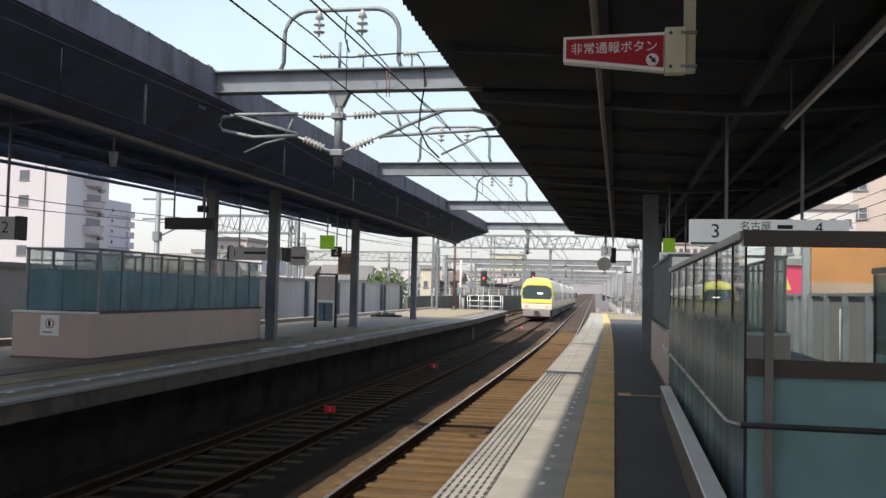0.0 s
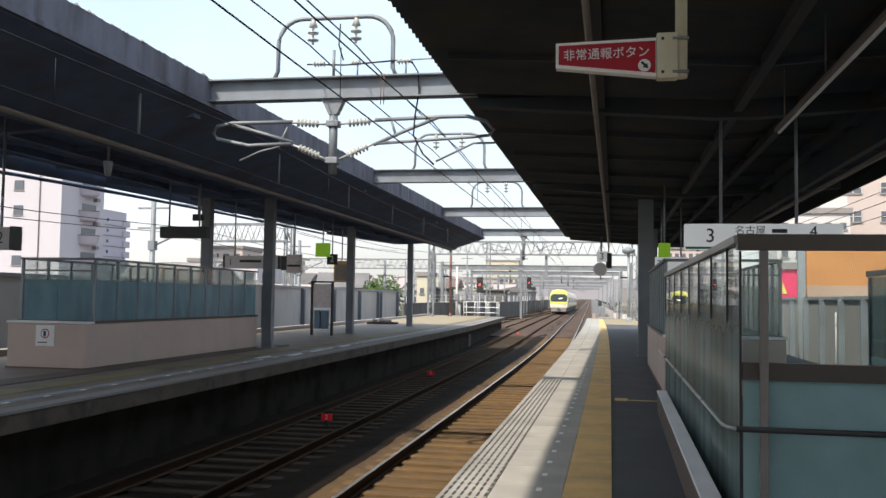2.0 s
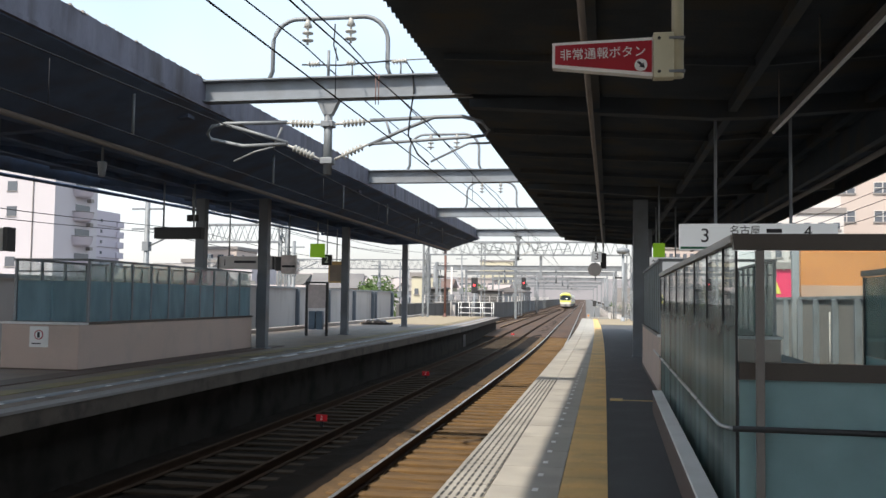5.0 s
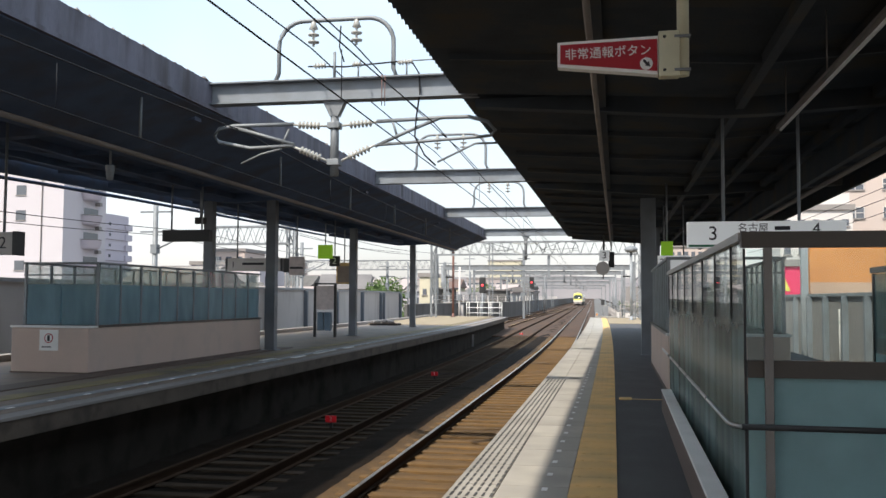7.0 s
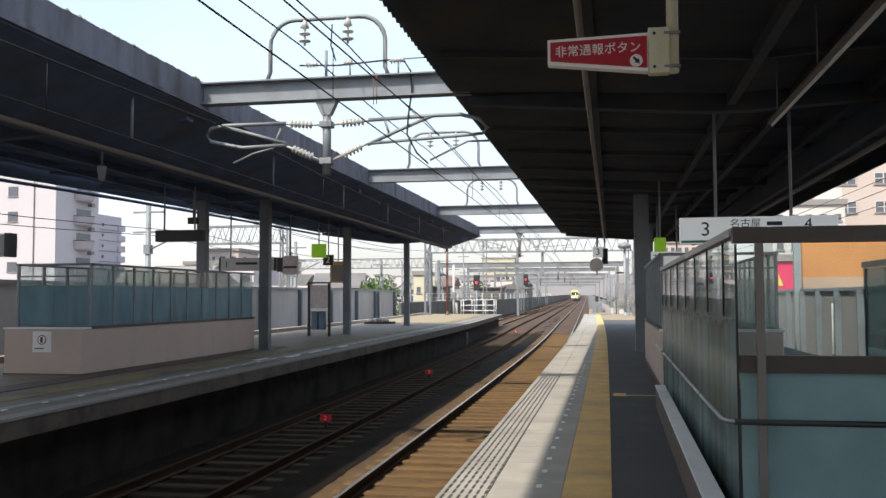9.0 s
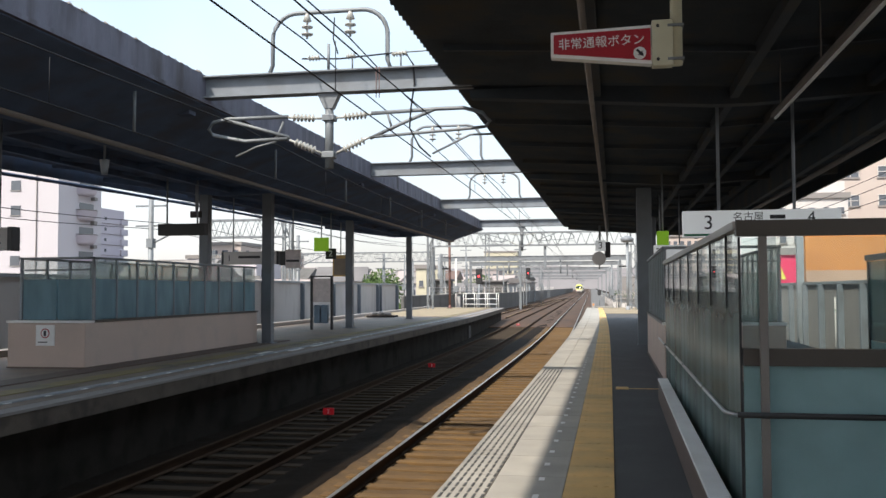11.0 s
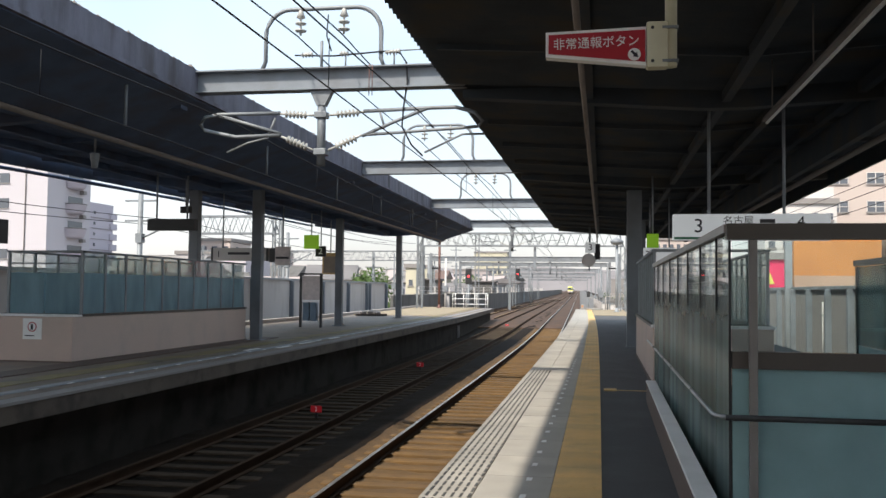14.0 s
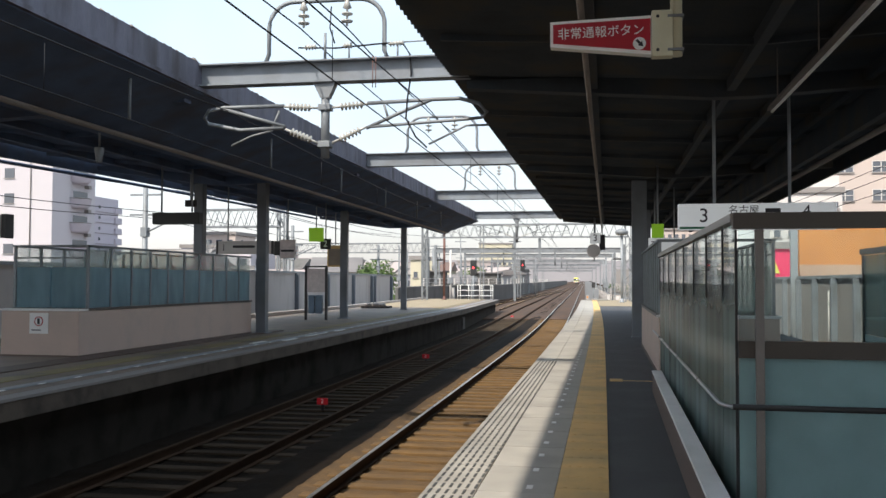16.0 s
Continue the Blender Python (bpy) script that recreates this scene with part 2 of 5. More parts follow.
M_WALL3 = mat("tan_tiles", (0.48, 0.4, 0.36), 0.8, vary=0.1, scale=0.1)
M_WALL4 = mat("grey_render", (0.24, 0.22, 0.21), 0.8, vary=0.1, scale=0.1)
M_ORANGE = mat("orange_wall", (0.5, 0.2, 0.05), 0.7, vary=0.1, scale=0.3)
M_LAMPRED = mat("red_brown_paint", (0.16, 0.075, 0.06), 0.6, vary=0.25, dirt=(0.1, 0.07, 0.06), dirt_amount=0.5)
M_PINK = mat("magenta_panel", (0.7, 0.025, 0.11), 0.6, vary=0.05)
M_WINDOW = mat("dark_window", (0.1, 0.11, 0.13), 0.15, vary=0.2, scale=0.3, bump=0.0)
M_ROOFTILE = mat("grey_roof", (0.16, 0.15, 0.15), 0.7, vary=0.3, scale=0.5)
M_GROUND = mat("town_ground", (0.1, 0.095, 0.09), 0.9, vary=0.3, scale=0.02, fine=0.5)
M_LEAF = mat("foliage", (0.07, 0.12, 0.03), 0.7, vary=0.5, scale=0.8, bump=0.0)
M_BARK = mat("bark", (0.1, 0.08, 0.06), 0.9)
M_TRAINW = mat("train_white", (0.68, 0.65, 0.56), 0.3, vary=0.04, bump=0.0)
M_TRAINY = mat("train_yellow", (0.72, 0.68, 0.12), 0.3, vary=0.04, bump=0.0)
M_TRAINK = mat("train_dark_glass", (0.05, 0.07, 0.08), 0.08, vary=0.05, bump=0.0)
M_UNDER = mat("underframe", (0.05, 0.05, 0.05), 0.7)
M_REDLENS = glow("red_lens", (1.0, 0.05, 0.06), 1.0)
M_WHITELENS = glow("white_lens", (1.0, 0.9, 0.75), 3.0)
M_HILL = mat("hazy_hill", (0.3, 0.285, 0.3), 1.0, vary=0.1, scale=0.01, fine=0.1, bump=0.0)
M_LITSIGN = glow("lit_sign_face", (0.75, 0.77, 0.78), 0.16)
M_SIGNBROWN = mat("brown_board", (0.28, 0.22, 0.17), 0.6)
M_FADED = mat("faded_yellow", (0.26, 0.21, 0.1), 0.7, vary=0.3, scale=2, dirt=(0.13, 0.12, 0.1), dirt_amount=0.9)
M_PANEL = mat("pale_wall_panel", (0.3, 0.275, 0.26), 0.8, vary=0.12, scale=0.6, dirt=(0.33, 0.31, 0.29), dirt_amount=0.5, stretch=(1, 1, 0.3))
M_WALLPALE = mat("pale_grey_panel", (0.45, 0.43, 0.42), 0.8, vary=0.12, scale=0.5, dirt=(0.3, 0.28, 0.26), dirt_amount=0.5, stretch=(1, 1, 0.3))
M_RIBBLUE = mat("dark_blue_steel", (0.1, 0.12, 0.145), 0.5, vary=0.2)
M_TAN = mat("tan_shop_front", (0.42, 0.28, 0.2), 0.75, vary=0.12, scale=0.4)
M_POSTBROWN = mat("brown_grey_post", (0.21, 0.185, 0.17), 0.45, metal=0.2, vary=0.15)
M_RAILBROWN = mat("brown_grey_rail", (0.4, 0.37, 0.35), 0.45, metal=0.3)
M_SAND = mat("sandy_concrete", (0.29, 0.235, 0.155), 0.85, vary=0.25, scale=0.8, dirt=(0.22, 0.18, 0.12), dirt_amount=0.6)
M_PARAPET = mat("grey_parapet", (0.13, 0.125, 0.12), 0.85, vary=0.25, scale=0.5, dirt=(0.07, 0.065, 0.06), dirt_amount=0.6, stretch=(1, 1, 0.3))
M_WALL5 = mat("pinkish_render", (0.36, 0.31, 0.3), 0.8, vary=0.1, scale=0.1)
M_WALL6 = mat("blue_grey_render", (0.34, 0.34, 0.34), 0.8, vary=0.1, scale=0.1)
M_WALL7 = mat("bright_render", (0.55, 0.52, 0.5), 0.8, vary=0.06, scale=0.1)
M_TILERED = mat("red_brown_roof", (0.15, 0.1, 0.085), 0.7, vary=0.3, scale=0.5)
M_BLUEBIN = mat("blue_grey_panel", (0.12, 0.18, 0.24), 0.5)
M_POSTER = mat("notice_paper", (0.62, 0.54, 0.52), 0.5, vary=0.25, scale=9)


# ---- mesh helpers ----
def box(bm, x0, x1, y0, y1, z0, z1, bevel=0.0):
    v = [bm.verts.new((x, y, z)) for x in (x0, x1) for y in (y0, y1) for z in (z0, z1)]
    f = [bm.faces.new([v[i] for i in q]) for q in
         ((0, 1, 3, 2), (4, 6, 7, 5), (0, 4, 5, 1), (2, 3, 7, 6), (0, 2, 6, 4), (1, 5, 7, 3))]
    if bevel:
        edges = list({e for q in f for e in q.edges})
        bmesh.ops.bevel(bm, geom=edges, offset=bevel, segments=2, affect="EDGES", profile=0.5)


def rod(bm, p, q, r, n=10, r2=None):
    p, q = Vector(p), Vector(q)
    d = q - p
    turn = d.to_track_quat("Z", "Y").to_matrix()
    r2 = r if r2 is None else r2
    rings = []
    for c, rad in ((p, r), (q, r2)):
        rings.append([bm.verts.new(c + turn @ Vector((rad * math.cos(a), rad * math.sin(a), 0)))
                      for a in (2 * math.pi * i / n for i in range(n))])
    for i in range(n):
        j = (i + 1) % n
        f = bm.faces.new((rings[0][i], rings[0][j], rings[1][j], rings[1][i]))
        f.smooth = True
    bm.faces.new(rings[0][::-1])
    bm.faces.new(rings[1])


def tube(bm, pts, r, n=8):
    pts = [Vector(p) for p in pts]
    rings = []
    for i, p in enumerate(pts):
        d = pts[min(i + 1, len(pts) - 1)] - pts[max(i - 1, 0)]
        up = Vector((0, 0, 1)) if abs(d.normalized().z) < 0.95 else Vector((0, 1, 0))
        a = d.cross(up).normalized()
        b = a.cross(d).normalized()
        rings.append([bm.verts.new(p + r * (math.cos(t) * a + math.sin(t) * b)) for t in (2 * math.pi * k / n for k in range(n))])
    for s, e in zip(rings, rings[1:]):
        for i in range(n):
            j = (i + 1) % n
            f = bm.faces.new((s[i], s[j], e[j], e[i]))
            f.smooth = True
    bm.faces.new(rings[0][::-1])
    bm.faces.new(rings[-1])


def lathe(bm, base, axis, prof, n=12):
    """prof: (distance along axis, radius)"""
    base, axis = Vector(base), Vector(axis).normalized()
    turn = axis.to_track_quat("Z", "Y").to_matrix()
    rings = [[bm.verts.new(base + axis * h + turn @ Vector((r * math.cos(a), r * math.sin(a), 0)))
              for a in (2 * math.pi * i / n for i in range(n))] for h, r in prof]
    for s, e in zip(rings, rings[1:]):
        for i in range(n):
            j = (i + 1) % n
            bm.faces.new((s[i], s[j], e[j], e[i])).smooth = True
    bm.faces.new(rings[0][::-1])
    bm.faces.new(rings[-1])


def prism(bm, outline, y0, y1):
    """outline: (x, z) points, swept along y"""
    a = [bm.verts.new((x, y0, z)) for x, z in outline]
    b = [bm.verts.new((x, y1, z)) for x, z in outline]
    k = len(outline)
    for i in range(k):
        j = (i + 1) % k
        bm.faces.new((a[i], a[j], b[j], b[i]))
    bm.faces.new(a[::-1])
    bm.faces.new(b)


def mesh_of(name, bm, material):
    bmesh.ops.recalc_face_normals(bm, faces=bm.faces)
    me = bpy.data.meshes.new(name)
    bm.to_mesh(me)
    bm.free()
    me.materials.append(material)
    return me


def part(name, bm, material, parent=None, label=""):
    ob = new(name, mesh_of(name, bm, material))
    ob.parent = parent
    return tagged(ob, label)


def piece(name, me, parent, loc, rz=0.0):
    ob = new(name, me)
    ob.parent, ob.location, ob.rotation_euler = parent, loc, (0, 0, rz)
    return ob


def thing(name, loc, label, category, group="", rz=0.0, kind=""):
    ob = new(name)
    ob.empty_display_size = 0.1
    ob.location, ob.rotation_euler = loc, (0, 0, rz)
    return tagged(ob, label, category, group, kind)


def B():
    return bmesh.new()


def one(name, material, parent, fn, *a, label="", **k):
    bm = B()
    fn(bm, *a, **k)
    return part(name, bm, material, parent, label)


def writing(name, text, size, m, parent, loc, rot=(math.pi / 2, 0, 0), squash=1.0):
    cu = bpy.data.curves.new(name, "FONT")
    cu.body, cu.size, cu.extrude, cu.align_x, cu.align_y = text, size, 0.002, "CENTER", "CENTER"
    tmp = new(name, cu)
    me = bpy.data.meshes.new_from_object(tmp.evaluated_get(bpy.context.evaluated_depsgraph_get()))
    bpy.data.objects.remove(tmp)
    me.materials.clear()
    me.materials.append(m)
    for v in me.vertices:
        v.co.x *= squash
    ob = new(name, me)
    ob.parent, ob.location, ob.rotation_euler = parent, loc, rot
    return ob


def bend(y):
    """How far the line has swung to its left at y."""
    return -(0.012 * ((y - 40) + math.hypot(y - 40, 30)) - 0.12)


def rise(y):
    """How far the line has climbed at y, past the platforms."""
    u = min(1.0, max(0.0, (y - 40) / 45))
    return 0.0031 * y * u * u * (3 - 2 * u)


# ---- ground and line ----
EDGE_R, EDGE_L = -1.29, -7.41       # platform edges towards the tracks
TRACKS = (-2.76, -5.98)             # track centres
RAIL_Z = -1.1
Y0, Y_END_R, Y_END_L = -30.0, 78.0, 77.0


def strip(bm, xl, xr, ys, z0, z1, curve=True, climb=0.0):
    """A slab between two lines that follow the line's bend."""
    rows = []
    for y in ys:
        d, up = (bend(y), rise(y) * climb) if curve else (0, 0)
        rows.append([bm.verts.new((x + d, y, z + up)) for x, z in ((xl, z0), (xl, z1), (xr, z1), (xr, z0))])
    for a, b in zip(rows, rows[1:]):
        for i in range(4):
            j = (i + 1) % 4
            bm.faces.new((a[i], a[j], b[j], b[i]))
    bm.faces.new(rows[0])
    bm.faces.new(rows[-1][::-1])


def steps(a, b, d):
    k = max(1, round((b - a) / d))
    return [a + (b - a) * i / k for i in range(k + 1)]


tagged(one("ground", M_GROUND, None, box, -2500, 2500, -400, 3500, -9.0, -8.0), "flat grey town ground below the viaduct", "ground", kind="structure")
far_ys = steps(Y0, 136, 4) + steps(140, 1400, 20)
bm = B()
strip(bm, -18.2, 8.5, far_ys, -2.6, -1.42, climb=1.0)
tagged(part("viaduct_deck", bm, M_PARAPET), "stained concrete deck that carries the tracks", "deck", kind="structure")
# ballast: a finely heaped bed between and beside the tracks
ys = steps(-30, 4, 1.5)[:-1] + steps(4, 60, 0.22) + steps(61, 140, 1.2) + steps(150, 1300, 25)
# The bed left of -4.05 takes the dark copy that paints the shade.
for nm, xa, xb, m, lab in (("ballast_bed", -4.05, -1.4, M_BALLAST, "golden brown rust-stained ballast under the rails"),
                           ("ballast_bed_oily", -8.5, -4.05, M_BALLAST_SHADED, "dark ballast under the rails, with shade put into its colour")):
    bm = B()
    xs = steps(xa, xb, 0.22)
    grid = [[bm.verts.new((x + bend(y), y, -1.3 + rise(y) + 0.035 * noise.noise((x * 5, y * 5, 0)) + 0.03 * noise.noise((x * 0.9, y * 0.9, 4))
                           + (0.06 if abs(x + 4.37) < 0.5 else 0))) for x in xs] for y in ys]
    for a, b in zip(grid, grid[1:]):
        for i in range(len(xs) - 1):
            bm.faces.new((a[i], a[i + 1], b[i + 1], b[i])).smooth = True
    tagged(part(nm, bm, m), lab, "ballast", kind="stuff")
for xa, xb in ((-17.8, -14.2), (5.3, 8.3)):
    bm = B()
    strip(bm, xa, xb, far_ys, -1.41, -1.29, climb=1.0)
    tagged(part("outer_ballast", bm, M_BALLAST_SHADED), "dark ballast of the outer track", "ballast", kind="stuff")


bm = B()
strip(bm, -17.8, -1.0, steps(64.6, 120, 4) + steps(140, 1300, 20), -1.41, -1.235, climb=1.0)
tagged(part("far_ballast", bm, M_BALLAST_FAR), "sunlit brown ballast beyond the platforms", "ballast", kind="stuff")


def side_swing(y):
    """The outer track draws in beside the main line past the platform end."""
    u = min(1, max(0, (y - 55) / 75))
    return 6.3 * u * u * (3 - 2 * u)


def rail_sweep(bm, x, ys, outline):
    """An outline of (x, z) points swept along the line beside its centre x."""
    rows = []
    for y in ys:
        d = bend(y) + (side_swing(y) if x < -10 else 0)
        rows.append([bm.verts.new((x + p + d, y, RAIL_Z + rise(y) + z)) for p, z in outline])
    k = len(outline)
    for a, b in zip(rows, rows[1:]):
        for i in range(k):
            j = (i + 1) % k
            bm.faces.new((a[i], a[j], b[j], b[i]))
    bm.faces.new(rows[0])
    bm.faces.new(rows[-1][::-1])


RAIL_I = [(-0.065, -0.16), (0.065, -0.16), (0.065, -0.148), (0.01, -0.135), (0.01, -0.045), (0.034, -0.035), (0.034, -0.004),
          (-0.034, -0.004), (-0.034, -0.035), (-0.01, -0.045), (-0.01, -0.135), (-0.065, -0.148)]
RAIL_HEAD = [(-0.031, -0.0035), (0.031, -0.0035), (0.027, 0.0), (-0.027, 0.0)]


def sleeper_mesh(m):
    bm = B()
    box(bm, -1.15, 1.15, -0.11, 0.11, -0.16, 0, 0.015)
    return mesh_of("sleeper", bm, m)


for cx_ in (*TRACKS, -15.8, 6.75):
    # All but the near track get sleepers coloured dark for shade.
    m_sl = M_SLEEPER if cx_ == TRACKS[0] else M_SLEEPER_SHADED
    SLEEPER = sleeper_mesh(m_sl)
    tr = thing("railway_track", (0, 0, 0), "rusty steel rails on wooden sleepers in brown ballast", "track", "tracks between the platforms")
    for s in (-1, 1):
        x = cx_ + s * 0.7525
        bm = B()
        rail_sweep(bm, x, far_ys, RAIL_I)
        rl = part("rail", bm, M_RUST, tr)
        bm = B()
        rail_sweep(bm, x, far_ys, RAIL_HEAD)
        part("rail_head", bm, M_RAILTOP if cx_ == TRACKS[0] else M_SHADERAIL, rl, "worn rail head, coloured darker on the shaded tracks")
    for i in range(-40, 130):
        y = 4 + 0.62 * i
        piece("sleeper", SLEEPER, tr, (cx_ + bend(y) + (side_swing(y) if cx_ < -10 else 0), y, RAIL_Z + rise(y) - 0.165), -bend(y + 1) + bend(y))
    bm = B()
    for i in range(130, 700):
        y = 4 + 0.62 * i
        xm = cx_ + bend(y) + (side_swing(y) if cx_ < -10 else 0)
        box(bm, xm - 1.15, xm + 1.15, y - 0.11, y + 0.11, RAIL_Z + rise(y) - 0.3, RAIL_Z + rise(y) - 0.17)
    tagged(part("far_sleepers", bm, m_sl, tr), "far row of wooden sleepers", kind="stuff")

def siding_centre(y):
    """The siding starts behind the island's end and joins the main line."""
    u = min(1.0, max(0.0, (y - 118) / 110))
    return -9.05 + 3.07 * u * u * (3 - 2 * u) + bend(y)


siding = thing("siding_track", (0, 0, 0), "sunlit rusty siding rails that join the main line", "track", "tracks between the platforms")
SIDING_SLEEPER = sleeper_mesh(M_SLEEPER)
for side in (-0.7525, 0.7525):
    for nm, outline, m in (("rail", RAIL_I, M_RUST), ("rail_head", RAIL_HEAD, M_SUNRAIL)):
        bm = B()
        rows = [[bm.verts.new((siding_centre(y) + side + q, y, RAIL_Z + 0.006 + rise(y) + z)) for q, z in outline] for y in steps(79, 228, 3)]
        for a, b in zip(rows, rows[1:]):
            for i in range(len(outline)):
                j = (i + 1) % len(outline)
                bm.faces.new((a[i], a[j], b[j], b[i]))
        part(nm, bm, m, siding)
for i in range(70):
    y = 79.3 + 0.66 * i
    piece("sleeper", SIDING_SLEEPER, siding, (siding_centre(y), y, RAIL_Z + rise(y) - 0.158))

# ---- platforms ----
XR1, XL1 = 5.2, -14.1
bm = B()
ysr = steps(Y0, Y_END_R, 4)
strip(bm, EDGE_R + 0.16, XR1, ysr, -1.45, -0.012)
tagged(part("platform_right", bm, M_ASPHALT), "dark asphalt platform surface", "platform", kind="structure")
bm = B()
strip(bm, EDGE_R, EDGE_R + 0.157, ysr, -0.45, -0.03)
tagged(part("platform_coping_right", bm, M_CONC_SHADED), "stained concrete platform edge, its colour darkened for shade", "platform edge", kind="structure")


def taper(bm):
    """The island platform draws in towards its end."""
    for v in bm.verts:
        v.co.x -= 0.027 * max(0.0, v.co.y - 50.0)


bm = B()
ysl = steps(Y0, Y_END_L, 4)
rows = []
PL = ((XL1, -1.45), (XL1, 0.0), (-10.8, 0.03), (-8.8, 0.005), (EDGE_L - 0.3, 0.0), (EDGE_L - 0.3, -0.1), (EDGE_L - 0.34, -0.12), (EDGE_L - 0.34, -1.45))
for y in ysl:
    rows.append([bm.verts.new((x + bend(y), y, z)) for x, z in PL])
for a, b in zip(rows, rows[1:]):
    for i in range(8):
        j = (i + 1) % 8
        bm.faces.new((a[i], a[j], b[j], b[i]))
bm.faces.new(rows[0])
bm.faces.new(rows[-1][::-1])
bm.normal_update()
taper(bm)
island = tagged(part("platform_left", bm, M_PLATFORM), "worn grey island platform with a dark side wall", "platform", kind="structure")
for a, b, z0, z1, m, lab in ((EDGE_L - 0.297, EDGE_L, -0.045, -0.005, M_WALL4, "pale worn concrete coping"),
                              (EDGE_L - 0.297, EDGE_L - 0.015, -0.29, -0.048, M_STAINED, "brown stained edge beam")):
    bm = B()
    strip(bm, a, b, ysl, z0, z1)
    taper(bm)
    part("platform_coping", bm, m, island, lab)
# Near-black sheet: the shade below the coping is painted into the wall.
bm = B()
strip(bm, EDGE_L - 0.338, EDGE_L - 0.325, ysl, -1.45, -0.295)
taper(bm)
part("side_wall", bm, M_CONC_SHADED, island, "stained concrete side wall with shade put into its near-black colour")
bm = B()
strip(bm, -8.98, -8.6, ysl, -0.002, 0.018)
taper(bm)
part("tactile_line", bm, M_FADED, island, "faded yellow tactile line")
bm = B()
strip(bm, EDGE_L - 0.7, EDGE_L - 0.55, ysl, 0.0, 0.022)
taper(bm)
part("white_line", bm, M_GREYTILE, island, "worn white safety line")
# Thin dark sheet that paints the shadow-like band beside the stair box.
bm = B()
strip(bm, -9.975, -9.42, steps(2, 26, 4), -0.002, 0.032)
part("shade_strip", bm, M_KERB, island, "dark strip of painted shade along the stair box")
bm = B()
box(bm, 0, 0.05, 0, 0.14, 0.0, 0.004)
dash = mesh_of("edge_mark", bm, M_WHITE)
for i in range(40):
    piece("edge_mark", dash, island, (EDGE_L - 0.5 + bend(9 + 0.9 * i), 9 + 0.9 * i, 0.0235))
# White plates that paint bright patches of sunlight onto the platform.
bm = B()
box(bm, 0, 0.34, 0, 0.85, 0.0, 0.006)
worn = mesh_of("sunlit_patch", bm, M_WHITE)
for x, y in ((-8.42, 20.6), (-8.25, 21.8), (-8.3, 23.6), (-8.34, 24.6), (-8.3, 26.3)):
    piece("sunlit_patch", worn, island, (x, y, 0.002))
bm = B()
strip(bm, -14.08, -13.75, ysl, 0.0, 0.16)
taper(bm)
part("back_kerb", bm, M_PANEL, island, "pale concrete kerb along the back edge")
bm = B()
box(bm, -0.03, 0.006, -0.45, 0.45, -1.25, -0.55)
niche = mesh_of("refuge_opening", bm, M_INK)
for y in (13.5, 21.2, 29.0, 36.8, 44.5, 52.0):
    piece("refuge_opening", niche, island, (EDGE_L - 0.34 + bend(y), y, 0))


# ---- boundary walls along the viaduct ----
def rib_wall(name, x, y0, y1, z1, inward, label, step, first, face, rib):
    w = tagged(one(name, face, None, box, x - 0.12, x + 0.12, y0, y1, -1.6, z1), label, "wall", kind="structure")
    one("wall_cap", M_COLUMN, w, box, x - 0.2, x + 0.2, y0, y1, z1, z1 + 0.12)
    bm = B()
    box(bm, -0.12, 0.12, -0.1, 0.1, -1.6, z1 + 0.002, 0.01)
    me = mesh_of("rib", bm, rib)
    y = first
    while y < y1:
        piece("rib", me, w, (x + inward * 0.22, y, 0))
        y += step
    return w


rib_wall("wall_right", 8.4, -30, 75, 1.67, -1, "pale ribbed concrete parapet beside the line", 3.1, -26.6, M_PANEL, M_BEAM)
pipe = thing("drain_pipe", (8.08, 35.76, -1.3), "white plastic drain pipe on the parapet", "pipe")
one("pipe", M_WALL7, pipe, rod, (0, 0, 0), (0, 0, 2.5), 0.035, 8)
for z in (0.6, 2.0):
    one("clip", M_GALV, pipe, box, -0.06, 0.06, -0.06, 0.06, z, z + 0.04)
wall_l = rib_wall("wall_left", -18.0, -30, 74.3, 1.95, 1, "pale grey panelled parapet behind the island platform", 6.0, -27.4, M_WALLPALE, M_RIBBLUE)
for y in (67.8, 74.15):
    one("rib", M_RIBBLUE, wall_l, box, -17.88, -17.66, y - 0.12, y + 0.12, -1.6, 1.95)
bm = B()
wall_ys = steps(76, 150, 5) + steps(170, 560, 20)
strip(bm, -18.2, -17.95, wall_ys, -2.0, 0.75, climb=1.0)
for v in bm.verts:
    v.co.x += side_swing(v.co.y)
wall_far = tagged(part("wall_far_left", bm, M_PARAPET), "low grey retaining wall along the line", "wall", kind="structure")
bm = B()
box(bm, -0.06, 0.06, -0.06, 0.06, -0.01, 0.75)
wall_post = mesh_of("wall_post", bm, M_WALL7)
bm = B()
strip(bm, -18.24, -17.91, wall_ys, 0.751, 0.83, climb=1.0)
for v in bm.verts:
    v.co.x += side_swing(v.co.y)
part("wall_cap", bm, M_CONC, wall_far, "paler coping of the low wall")
for k in range(34):
    y = 84 + 5.5 * k
    piece("wall_post", wall_post, wall_far, (-18.075 + bend(y) + side_swing(y), y, 0.83 + rise(y)))
bm = B()
for z in (0.32, 0.68):
    strip(bm, -18.095, -18.055, steps(84, 265, 5), 0.83 + z, 0.87 + z, climb=1.0)
for v in bm.verts:
    v.co.x += side_swing(v.co.y)
part("wall_rail", bm, M_WALL7, wall_far, "pale rails along the low wall")
bm = B()
strip(bm, 4.5, 4.7, steps(75, 560, 20), -2.0, 0.2)
tagged(part("wall_far_right", bm, M_CONC), "low concrete parapet along the line", "wall", kind="structure")

bm = B()
strip(bm, -14.05, -8.85, steps(51, 76.9, 2.6), -0.005, 0.036)
taper(bm)
tagged(part("island_end_paving", bm, M_SAND), "sandy sunlit concrete at the island platform's end", "paving", kind="structure")
bm = B()
